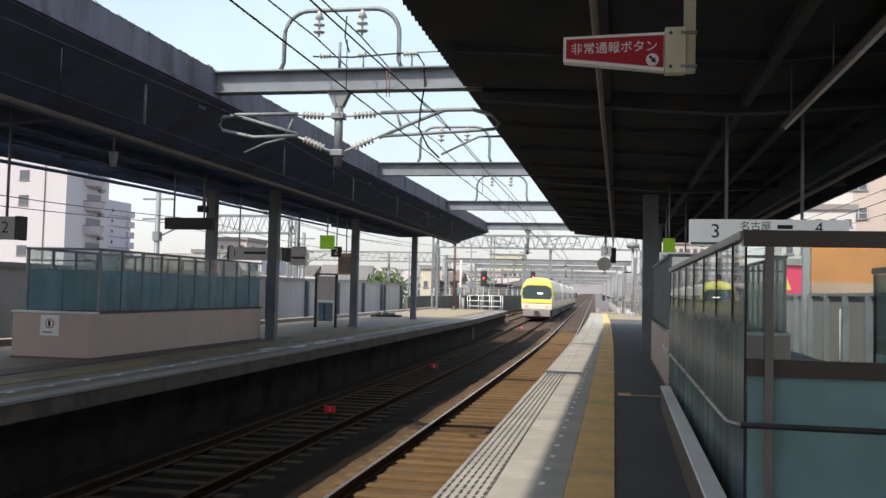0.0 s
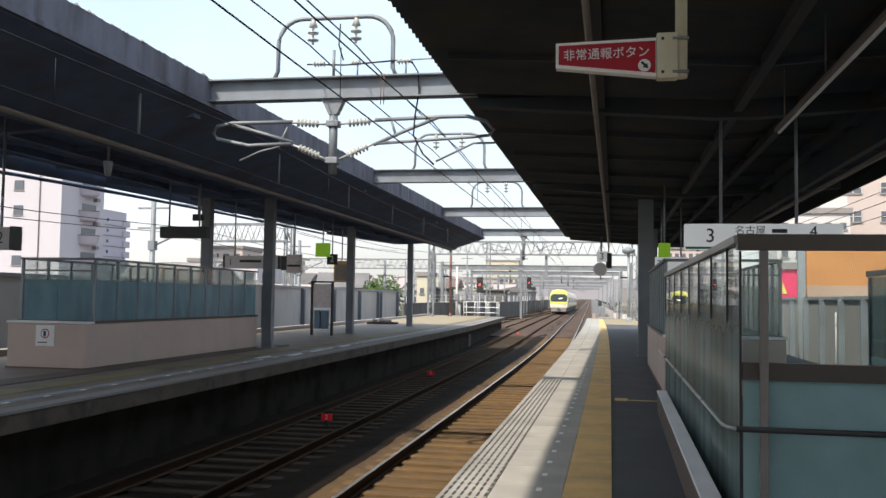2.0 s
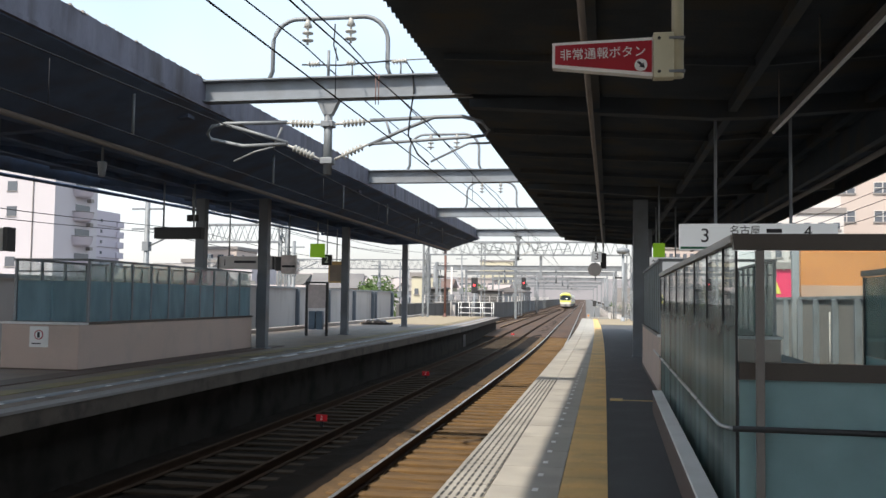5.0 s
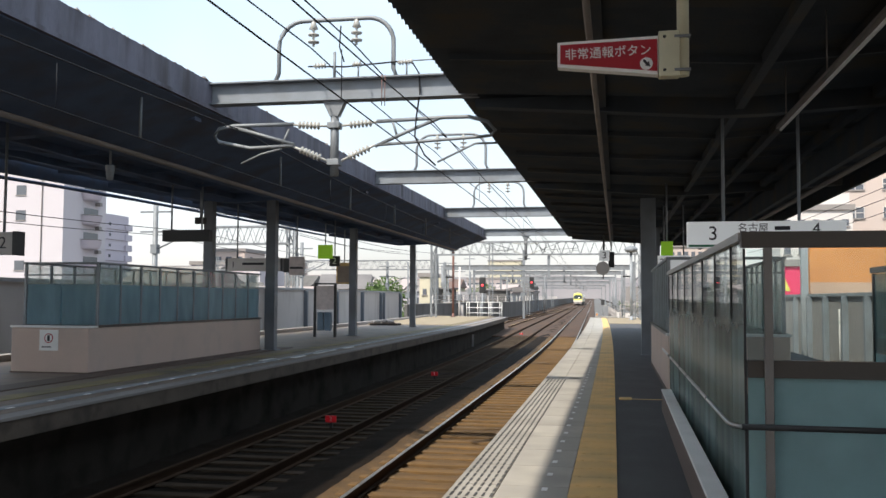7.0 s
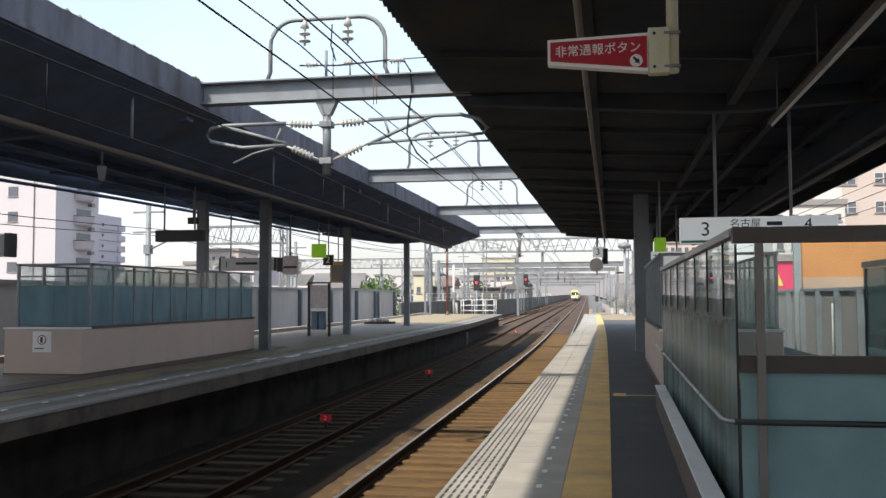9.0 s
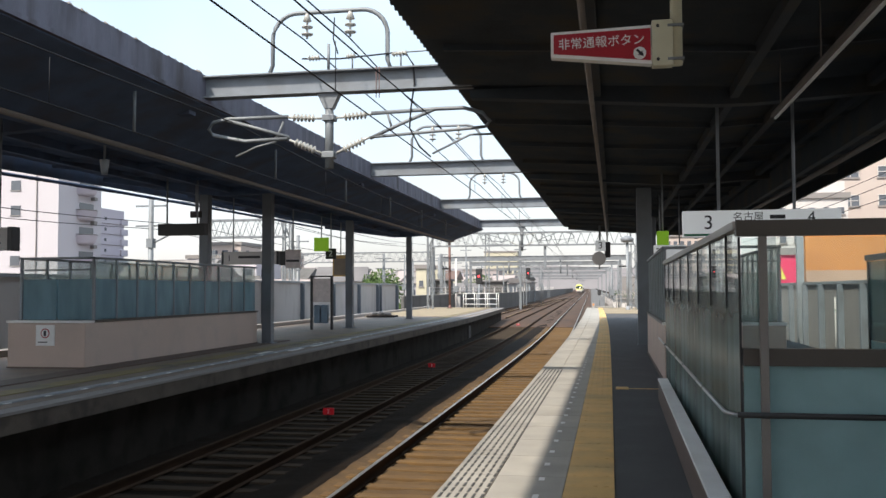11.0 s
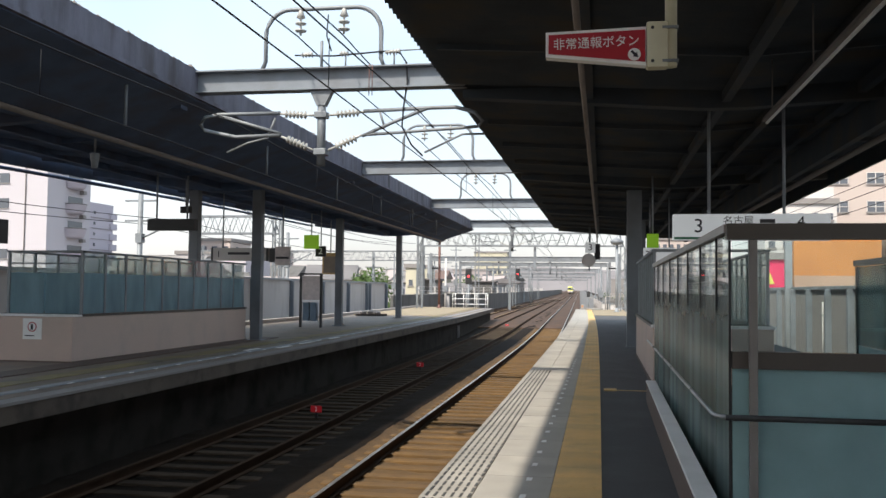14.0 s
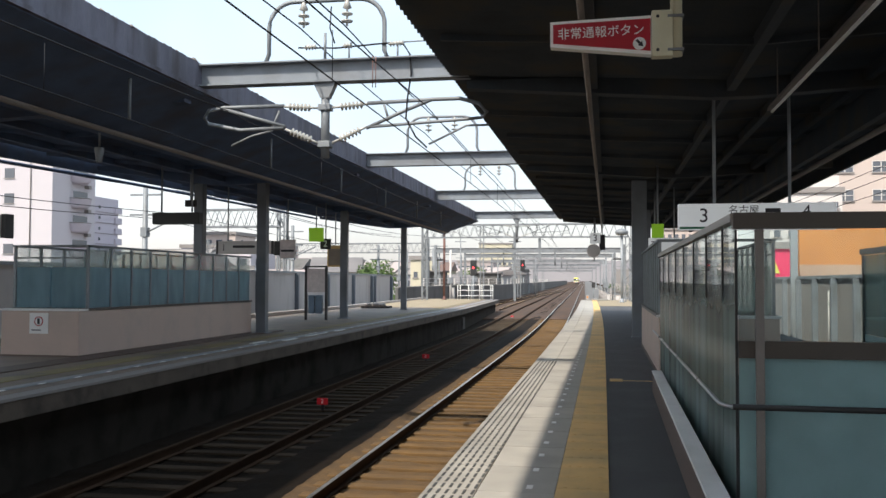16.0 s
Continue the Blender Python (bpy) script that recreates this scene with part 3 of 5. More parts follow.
strip(bm, 0.05, 5.15, steps(58.5, 77.9, 2.2), -0.05, 0.003)
tagged(part("platform_end_paving", bm, M_SAND), "sandy concrete at the platform's end", "paving", kind="structure")

# ---- platform roofs ----
BEAM_Y = (14.0, 24.5, 34.9, 45.6)


def corrugated(bm, pts, y0, y1, pitch=0.2, amp=0.034):
    ys = steps(y0, y1, pitch / 4)
    prev = None
    for i, y in enumerate(ys):
        dz = amp * (0, 1, 0, -1)[i % 4]
        row = [bm.verts.new((x, y, z + dz)) for x, z in pts]
        if prev:
            for k in range(len(pts) - 1):
                bm.faces.new((prev[k], prev[k + 1], row[k + 1], row[k]))
        prev = row


def canopy(name, xa, xb, xc, y0, y1, under, label, inset=0.0, lift=0.0):
    """xa, xb: outer edges; xc: middle. Edges at 4.7, the valley in the middle lower."""
    c = thing(name, (0, 0, 0), label, "platform roof", kind="structure")
    bm = B()
    corrugated(bm, [(xa + inset, 4.72 + lift), (xc, 4.5), (xb - inset, 4.72)], y0, y1)
    part("roof_sheet", bm, under, c, "dark corrugated roof sheet seen from below")
    top = B()
    prism(top, [(xa + 0.12, 4.78 + lift), (xc, 4.58), (xb - 0.12, 4.78), (xb - 0.12, 4.83), (xc, 4.64), (xa + 0.12, 4.83 + lift)], y0, y1)
    part("roof_top", top, M_FASCIA, c)
    # long purlins and lower gutter beams
    for x in (xa + 2.2, xc, xb - 3.2, xb - 2.2, xb - 1.2):
        away = abs(x - xc) / abs(xb - xc)
        zz = 4.68 - 0.2 * (1 - away) + (lift * away if x < xc else 0)
        one("purlin", under, c, box, x - 0.06, x + 0.06, y0, y1, zz - 0.16, zz)
    y = BEAM_Y[0] - 10.5 * 4
    while y < y1 + 0.1:
        bm = B()
        prism(bm, [(xa + 0.25, 4.62 + lift), (xa + 0.25, 4.5 + lift), (xc - 0.3, 4.24), (xc + 0.3, 4.24), (xb - 0.25, 4.44), (xb - 0.25, 4.62)], y - 0.12, y + 0.12)
        part("cross_beam", bm, under, c)
        for k in (1, 2, 3):
            bm = B()
            v = y + 10.5 * k / 4
            if v < y1:
                prism(bm, [(xa + 0.3, 4.66 + lift), (xa + 0.3, 4.58 + lift), (xc, 4.36), (xb - 0.3, 4.58), (xb - 0.3, 4.66), (xc, 4.44)], v - 0.03, v + 0.03)
                part("rafter", bm, under, c)
        y += 10.5
    return c


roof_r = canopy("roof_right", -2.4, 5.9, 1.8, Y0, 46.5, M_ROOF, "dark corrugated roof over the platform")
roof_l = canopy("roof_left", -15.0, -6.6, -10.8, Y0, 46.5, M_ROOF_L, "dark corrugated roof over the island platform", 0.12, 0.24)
# fascia of the island roof, pleated sheet
bm = B()
ys = steps(Y0, 46.5, 0.11)
prev = None
for i, y in enumerate(ys):
    dx = 0.009 * (0, 1, 0, -1)[i % 4]
    row = [bm.verts.new((-6.6 + dx, y, z)) for z in (4.64, 4.88, 5.08)] + [bm.verts.new((-6.75 + dx, y, 5.08))]
    if prev:
        for k in range(3):
            bm.faces.new((prev[k], prev[k + 1], row[k + 1], row[k]))
    prev = row
part("fascia", bm, M_FASCIA, roof_l, "weathered grey pleated fascia with dark streaks")
one("fascia_drip", M_FASCIA, roof_l, box, -6.8, -6.56, Y0, 46.5, 4.6, 4.66)
bm = B()
prism(bm, [(-6.62, 4.58), (-6.62, 4.6), (-8.3, 4.06), (-8.3, 4.03)], Y0, 46.5)
part("soffit", bm, M_ROOF_L, roof_l, "dark sloping soffit")
# back edge of the island roof: its fascia and gutter rise towards the far end
bm = B()
rows = []
for y, zb in ((Y0, 4.5), (16.0, 4.5), (25.0, 4.68), (35.0, 4.8), (46.5, 4.92)):
    rows.append([bm.verts.new((x, y, z)) for x, z in ((-15.06, zb), (-15.06, 5.12), (-15.0, 5.12), (-15.0, zb))])
for a, b in zip(rows, rows[1:]):
    for k in range(4):
        bm.faces.new((a[k], a[(k + 1) % 4], b[(k + 1) % 4], b[k]))
bm.faces.new(rows[0])
bm.faces.new(rows[-1][::-1])
part("back_fascia", bm, M_ROOF_L, roof_l)
one("back_gutter", M_ROOF_L, roof_l, tube, [(-15.25, Y0, 4.4), (-15.25, 16, 4.42), (-15.25, 25, 4.62), (-15.25, 35, 4.74), (-15.25, 46.5, 4.84)], 0.05)
one("back_fascia", M_ROOF, roof_r, box, 5.9, 5.96, Y0, 46.5, 4.38, 4.8)
one("end_fascia", M_ROOF, roof_r, box, 1.3, 5.88, 46.4, 46.48, 4.2, 4.6)
# moss and grit along the fascia's top
rnd = random.Random(3)
vs, fs = [], []
for i in range(900):
    y = rnd.uniform(2, 46)
    s = rnd.uniform(0.012, 0.05)
    p = Vector((-6.66 + rnd.uniform(-0.05, 0.04), y, 5.075))
    k = len(vs)
    vs += [p + Vector(c) * s for c in ((-1, -1.4, 0), (1, -1.2, 0), (0.8, 1.3, 0), (-1, 1.1, 0), (rnd.uniform(-0.5, 0.5), rnd.uniform(-0.5, 0.5), rnd.uniform(0.6, 1.3)))]
    fs += [(k, k + 1, k + 4), (k + 1, k + 2, k + 4), (k + 2, k + 3, k + 4), (k + 3, k, k + 4)]
me = bpy.data.meshes.new("moss")
me.from_pydata(vs, [], fs)
me.materials.append(M_GUTTER)
moss = new("moss", me)
moss.parent = roof_l
tagged(moss, "dark moss and grit along the roof edge", kind="stuff")
# low longitudinal beam with its gutter pipe
one("edge_girder", M_ROOF_L, roof_l, box, -8.42, -8.3, Y0, 46.5, 3.98, 4.5)
one("gutter_pipe", M_GUTTER, roof_l, rod, (-8.25, Y0, 3.94), (-8.25, 46.5, 4.05), 0.045)
one("conduit", M_GALV, roof_l, rod, (-6.95, Y0, 4.5), (-6.95, 46, 4.5), 0.015)
for y in (6.4, 12.32, 18.07, 23.2, 28.1, 32.95, 37.9):
    one("hanger_rod", M_GALV, roof_l, rod, (-6.95, y, 4.62), (-6.95, y, 3.86), 0.024, label="pale hanging rod")
one("edge_girder", M_ROOF, roof_r, box, 4.0, 4.12, Y0, 46.5, 4.0, 4.5)
one("gutter_pipe", M_GUTTER, roof_r, rod, (4.45, Y0, 4.05), (4.5, 46.5, 4.05), 0.055)


def column(x, y, z, base, group, wide=0.14):
    c = thing("roof_column", (x, y, z), "grey painted steel column that carries the platform roof", "column", group)
    bm = B()
    box(bm, -wide, wide, -0.13, 0.13, 0, base, 0.012)
    part("shaft", bm, M_POST, c)
    one("base_plate", M_POST, c, box, -0.22, 0.22, -0.2, 0.2, 0, 0.03)
    return c


for x, y, z in ((-9.68, 24.6, 0.012), (-11.6, 24.6, 0.02), (-10.3, 34.9, 0.02), (-10.42, 46.2, 0.02), (-10.8, 4.0, 0.02)):
    column(x, y, z, 4.3 - z, "columns of the island roof")
for x, y in ((0.97, 25.5), (1.7, 36.0), (1.9, 44.8), (1.8, -4.0)):
    column(x + bend(y), y, -0.012, 4.3, "columns of the platform roof", 0.2 if y == 25.5 else 0.15)

# ---- beams between the roofs with the overhead line ----


def cross_girder(y, arch):
    g = thing("overhead_girder", (-4.47, y, 4.69), "grey steel girder across the tracks between the roofs", "girder", "girders over the tracks")
    w = 2.35
    bm = B()
    box(bm, -w, w, -0.008, 0.008, 0.02, 0.34)
    part("web", bm, M_BEAM, g)
    for z in (0.0, 0.34):
        one("flange", M_BEAM, g, box, -w, w, -0.13, 0.13, z, z + 0.022)
    if arch:
        bm = B()
        r, h, s = 0.42, 0.99, 0.97
        pts = [(-s - 0.06, 0, 0.36), (-s, 0, 0.5), (-s, 0, 0.36 + h - r)]
        pts += [(-s + r - r * math.cos(a), 0, 0.36 + h - r + r * math.sin(a)) for a in (0.2, 0.45, 0.7, 0.95, 1.2, 1.4, 1.57)]
        pts += [(s - r + r * math.sin(a), 0, 0.36 + h - r + r * math.cos(a)) for a in (0.0, 0.2, 0.45, 0.7, 0.95, 1.2, 1.4)]
        pts += [(s, 0, 0.36 + h - r), (s, 0, 0.5), (s + 0.06, 0, 0.36)]
        tube(bm, pts, 0.038)
        part("feeder_arch", bm, M_GALV, g, "bent galvanised pipe arch")
        for x in (-0.38, 0.35):
            bm = B()
            lathe(bm, (x, 0, 0.36 + h), (0, 0, -1), [(0, 0.03), (0.05, 0.04), (0.14, 0.075), (0.16, 0.02), (0.22, 0.02), (0.23, 0.095), (0.25, 0.09), (0.27, 0.02), (0.34, 0.02), (0.35, 0.1), (0.37, 0.09), (0.39, 0.02), (0.43, 0.02)], 10)
            part("insulator", bm, M_INSUL, g, "pale hanging insulator")
    return g


for i, y in enumerate(BEAM_Y):
    cross_girder(y, i < 3)


def drop_post(y, slim=1.0):
    """Drop post under the girder with its two swivelling brackets."""
    d = thing("catenary_bracket", (-4.47, y, 3.44), "galvanised drop post with insulated cantilever arms over both tracks", "overhead bracket", "brackets of the overhead line")
    one("post", M_GALV, d, rod, (0, 0, 0.03), (0, 0, 1.25), 0.07, 14)
    one("gusset", M_GALV, d, prism, [(-0.07, 1.0), (0.07, 1.0), (0.19, 1.25), (-0.19, 1.25)], -0.075, 0.075)
    for z in (0.25, 0.85):
        one("clamp", M_GALV, d, box, -0.1, 0.1, -0.1, 0.1, z - 0.05, z + 0.05, 0.01)
    for s in (-1, 1):
        k = 1.0 if s > 0 else 0.98
        for z0, dx, dz in ((0.85, 0.75, 0.05), (0.28, 0.7, 0.3 if s > 0 else 0.3)):
            bm = B()
            base = Vector((s * 0.12, 0, z0))
            ax = Vector((s * dx, 0, dz)).normalized()
            prof = [(0.0, 0.025), (0.12, 0.025)]
            for j in range(6):
                prof += [(0.13 + j * 0.064, 0.026), (0.15 + j * 0.064, 0.085), (0.165 + j * 0.064, 0.075), (0.18 + j * 0.064, 0.026)]
            prof += [(0.52, 0.025), (0.6, 0.025)]
            lathe(bm, base, ax, [(u, r * slim * 0.8) for u, r in prof], 10)
            part("insulator", bm, M_INSUL, d, "ribbed cream insulator")
        bm = B()
        if s > 0:
            tube(bm, [(0.7, 0, 0.9), (1.8, 0, 0.93), (2.2, 0, 0.93), (2.5, 0, 0.84), (2.62, 0, 0.7), (2.55, 0, 0.62)], 0.032 * slim)
            tube(bm, [(0.68, 0, 0.5), (1.2, 0, 0.72), (1.75, 0, 0.93)], 0.03 * slim)
            tube(bm, [(0.72, 0, 0.52), (1.7, 0, 0.57), (2.3, 0, 0.6), (2.55, 0, 0.62)], 0.026 * slim)
            tube(bm, [(0.95, 0, 0.93), (1.05, 0, 0.62)], 0.02 * slim)
            tube(bm, [(2.65, 0, 0.5), (2.3, 0, 0.5), (1.7, 0, 0.22)], 0.018 * slim)
        else:
            tube(bm, [(-0.7, 0, 0.9), (-1.75, 0, 0.9), (-2.0, 0, 0.86), (-2.08, 0, 0.74), (-2.0, 0, 0.64), (-1.45, 0, 0.52), (-0.7, 0, 0.54)], 0.032 * slim)
            tube(bm, [(-1.75, 0, 0.88), (-0.68, 0, 0.56)], 0.03 * slim)
            tube(bm, [(-0.78, 0, 0.82), (-0.92, 0, 0.5)], 0.02 * slim)
            tube(bm, [(-0.9, 0, 0.5), (-1.25, 0, 0.42), (-1.6, 0, 0.27)], 0.018 * slim)
        part("arm", bm, M_GALV, d, "bent pipe arms")
    return d


drop_post(14.0)
drop_post(45.6, 0.55)


def wire(name, pts, r, label):
    bm = B()
    tube(bm, pts, r, 6)
    return tagged(part(name, bm, M_WIRE), label, "cable", "overhead wires")


SUP = [-36, -15, 14.0, 45.6, 90, 140, 190, 250, 310]
for cx_ in TRACKS:
    off = -0.02 if cx_ > -4 else -0.1
    wire("contact_wire", [(cx_ + off + bend(y), y, 3.58) for y in steps(-36, 310, 6)], 0.008, "dark contact wire over the track")
    pts = []
    for a, b in zip(SUP, SUP[1:]):
        for k in range(8):
            u = k / 8
            y = a + (b - a) * u
            pts.append((cx_ + off + bend(y), y, 4.28 - 0.03 * u * (1 - u) * (b - a)))
    wire("messenger_wire", pts, 0.009, "dark messenger wire over the track")
for x in (-4.86, -4.1):
    pts = []
    ar = [-34, -5.4] + list(BEAM_Y) + [90, 140, 190, 250]
    for a, b in zip(ar, ar[1:]):
        for k in range(6):
            u = k / 6
            y = a + (b - a) * u
            pts.append((x + bend(y), y, 5.6 - 0.03 * u * (1 - u) * (b - a)))
    wire("feeder_cable", pts, 0.012, "dark feeder cable hung from the arches")

for cx_, off in zip(TRACKS, (-0.02, -0.1)):
    for y in (-1.0, 4.0, 9.0, 19.0, 24.0, 29.0, 34.0, 39.0):
        wire("dropper", [(cx_ + off + bend(y), y, 3.58), (cx_ + off + bend(y), y, 4.1)], 0.005, "thin dropper between contact and messenger wire")


def jumper():
    j = thing("feeder_jumper", (-4.47, 13.95, 5.07), "jumper cable on small insulators above the girder", "cable")
    one("stud", M_GALV, j, rod, (0, 0, -0.01), (0, 0, 0.42), 0.025)
    one("cable", M_WIRE, j, tube, [(-0.45, 0, 0.2), (0.2, 0, 0.17), (1.1, 0, 0.22), (1.3, 0, 0.18), (1.4, 0, 0.02), (1.42, 0, -0.3), (1.36, 0, -0.7), (1.34, 0, -1.0), (1.5, 0, -1.3), (1.68, 0, -1.47)], 0.014)
    for x, n in ((-0.35, 4), (0.3, 3), (1.05, 5), (1.75, 4)):
        prof = [(0, 0.02)]
        for k in range(n):
            prof += [(0.02 + k * 0.05, 0.022), (0.035 + k * 0.05, 0.055), (0.05 + k * 0.05, 0.022)]
        one("insulator", M_INSUL, j, lathe, (x, 0, 0.2), (1, 0, 0.04), prof, 10)
    one("stay", M_GALV, j, rod, (1.25, 0, 0.22), (2.15, 0, 0.24), 0.012, 6)
    for x in (0.3, 1.1):
        one("stand", M_GALV, j, rod, (x + 0.1, 0, -0.02), (x + 0.1, 0, 0.2), 0.015, 6)
    for x in (0.83, 0.88):
        one("drop_rod", M_LAMPRED, j, rod, (x, -0.14, -0.02), (x, -0.14, -0.52), 0.007, 6, label="thin rusty drop rod")
    one("hanging_cable", M_WIRE, j, tube, [(0.1, 0, 0.85), (0.08, 0, 0.5), (0.16, 0, 0.25)], 0.012, 6)


jumper()


# ---- stair enclosures ----
def stair_well():
    e = thing("stair_enclosure", (0.774, 5.85, 0), "glazed stair enclosure with bronze rails and frosted lower panes", "stair enclosure")
    W, L, H = 1.95, 8.1, 1.918
    bm = B()
    box(bm, -0.18, -0.06, -1.2, L - 1.2, -0.012, 0.27, 0.02)
    for v in bm.verts:
        v.co.x -= 0.007 * (L - 1.2 - v.co.y)
    part("plinth", bm, M_KERB, e, "low brown plinth")
    bm = B()
    box(bm, -0.185, -0.055, -1.2, L - 1.2, 0.271, 0.295, 0.005)
    for v in bm.verts:
        v.co.x -= 0.007 * (L - 1.2 - v.co.y)
    part("plinth_cap", bm, M_WHITE, e, "white plinth cap")
    one("top_rail", M_RAILBROWN, e, box, -0.035, 0.035, 0, L, H - 0.05, H)
    one("front_top_rail", M_BRONZE, e, box, -0.02, W + 0.6, -0.05, 0.03, H - 0.095, H + 0.003, label="dark bronze top rail")
    one("front_mid_rail", M_BRONZE, e, box, 0.01, W + 0.6, -0.03, 0.03, 1.03, 1.135, label="dark bronze middle rail")
    one("front_post", M_POSTBROWN, e, box, 0.105, 0.155, -0.075, -0.035, 0, H - 0.1, 0.004)
    one("corner_post", M_DARKSTEEL, e, box, -0.007, 0.007, -0.009, 0.009, 0, H - 0.1)
    p = one("front_pane", M_GLASS, e, box, 0.014, W + 0.6, -0.005, 0.005, 1.137, H - 0.102)
    p.visible_shadow = False
    one("front_film_pane", M_FILM, e, box, 0.014, W + 0.6, -0.005, 0.005, 0.02, 1.028, label="frosted blue-grey pane")
    ys = [0.0, 0.62, 1.66, 2.74, 3.84, 4.96, 6.15, 7.24, L]
    for a, b in zip(ys, ys[1:]):
        bm = B()
        box(bm, 0.007, 0.036, b - 0.011, b + 0.011, 0.02, 1.37)
        box(bm, -0.012, 0.036, b - 0.011, b + 0.011, 1.37, H - 0.05)
        part("mullion", bm, M_DARKSTEEL, e)
        p = one("side_pane", M_SIDECLEAR, e, box, -0.005, 0.005, a + 0.01, b - 0.01, 1.482, H - 0.055)
        p.visible_shadow = False
        # Every other pane takes the paler copy to imitate reflected bands.
        one("side_film_pane", M_FILM_SIDE if ys.index(a) % 2 else M_FILM_REFLECT, e, box, -0.005, 0.005, a + 0.01, b - 0.01, 0.02, 1.478, label="frosted grey pane")
    one("handrail", M_STAINLESS, e, tube, [(-0.105, L, 0.775), (-0.118, 1.0, 0.768), (-0.118, -0.1, 0.765), (-0.105, -0.15, 0.762), (-0.08, -0.168, 0.757), (-0.045, -0.17, 0.752)], 0.013)
    one("front_handrail", M_DARKSTEEL, e, tube, [(-0.047, -0.17, 0.75), (W + 0.6, -0.17, 0.75)], 0.018, label="dark front handrail")
    # far side of the well
    for a, b in ((0.2, 1.5), (1.54, 2.9), (2.94, 4.6)):
        p = one("side_pane", M_TEAL, e, box, W - 0.005, W + 0.005, a, b, 0.95, H - 0.13)
        p.visible_shadow = False
        one("side_film_pane", M_FILM, e, box, W - 0.005, W + 0.005, a, b, 0.02, 0.945)
        one("mullion", M_DARKSTEEL, e, box, W - 0.02, W + 0.02, b, b + 0.04, 0.02, H - 0.125)
    one("top_rail", M_BRONZE, e, box, W - 0.04, W + 0.04, 0.1, 4.64, H - 0.12, H - 0.06)
    return e


stair_well()


def stair_box(loc, W, L, zt, rail_z, label, film):
    s = thing("stair_box", loc, label, "stair enclosure", "boxed stairs on the platforms")
    bm = B()
    box(bm, 0, W, 0, L, -0.3, zt, 0.02)
    part("base", bm, M_BEIGE, s)
    one("skirting", M_KERB, s, box, -0.012, W + 0.012, -0.012, L + 0.012, -0.1, 0.05)
    one("base_cap", M_BRONZE, s, box, -0.02, W + 0.02, 0.3, L + 0.01, zt + 0.001, zt + 0.05)
    one("base_front_cap", M_WHITE, s, box, -0.02, W + 0.02, -0.02, 0.297, zt + 0.001, zt + 0.04)
    for x in (0.04, W - 0.04):
        n = 10
        for i in range(n):
            a, b = 0.35 + (L - 0.4) * i / n, 0.35 + (L - 0.4) * (i + 1) / n
            one("pane_post", M_COLUMN, s, box, x - 0.025, x + 0.025, a - 0.025, a + 0.025, zt + 0.051, rail_z)
            one("film_pane", film, s, box, x - 0.005, x + 0.005, a + 0.03, b - 0.03, zt + 0.052, zt + 0.05 + (rail_z - zt) * 0.62)
            p = one("clear_pane", M_GLASS_L, s, box, x - 0.004, x + 0.004, a + 0.03, b - 0.03, zt + 0.055 + (rail_z - zt) * 0.62, rail_z - 0.05)
            p.visible_shadow = False
        one("top_rail", M_GALV, s, box, x - 0.04, x + 0.04, 0.3, L, rail_z - 0.045, rail_z)
    for i in range(2):
        a, b = 0.06 + (W - 0.12) * i / 2, 0.06 + (W - 0.12) * (i + 1) / 2
        one("film_pane", film, s, box, a + 0.02, b - 0.02, 0.345, 0.355, zt + 0.052, zt + 0.05 + (rail_z - zt) * 0.62)
    one("front_rail", M_GALV, s, box, 0.0, W, 0.31, 0.39, rail_z - 0.045, rail_z)
    one("front_rail", M_GALV, s, box, 0.0, W, 0.33, 0.37, rail_z - 0.27, rail_z - 0.24)
    return s


box_l = stair_box((-11.64, 15.95, 0), 1.66, 8.6, 0.9, 2.19, "beige stair box with blue frosted glass railing", M_FILM_L)
one("notice_plate", M_WHITE, box_l, box, 0.62, 1.02, -0.012, -0.002, 0.46, 0.86, label="small white notice")
one("notice_ring", M_RED, box_l, lathe, (0.82, -0.013, 0.7), (0, -1, 0), [(0, 0.095), (0.003, 0.095)], 20)
one("notice_disc", M_WHITE, box_l, lathe, (0.82, -0.0165, 0.7), (0, -1, 0), [(0, 0.075), (0.003, 0.075)], 20)
one("notice_mark", M_INK, box_l, box, 0.795, 0.845, -0.026, -0.021, 0.645, 0.755)
one("notice_bar", M_INK, box_l, box, 0.67, 0.87, -0.017, -0.013, 0.52, 0.54)
stair_box((0.8, 14.9, 0), 1.85, 7.2, 0.93, 2.2, "beige stair box with glazed railing on the platform", M_GLASS_L)


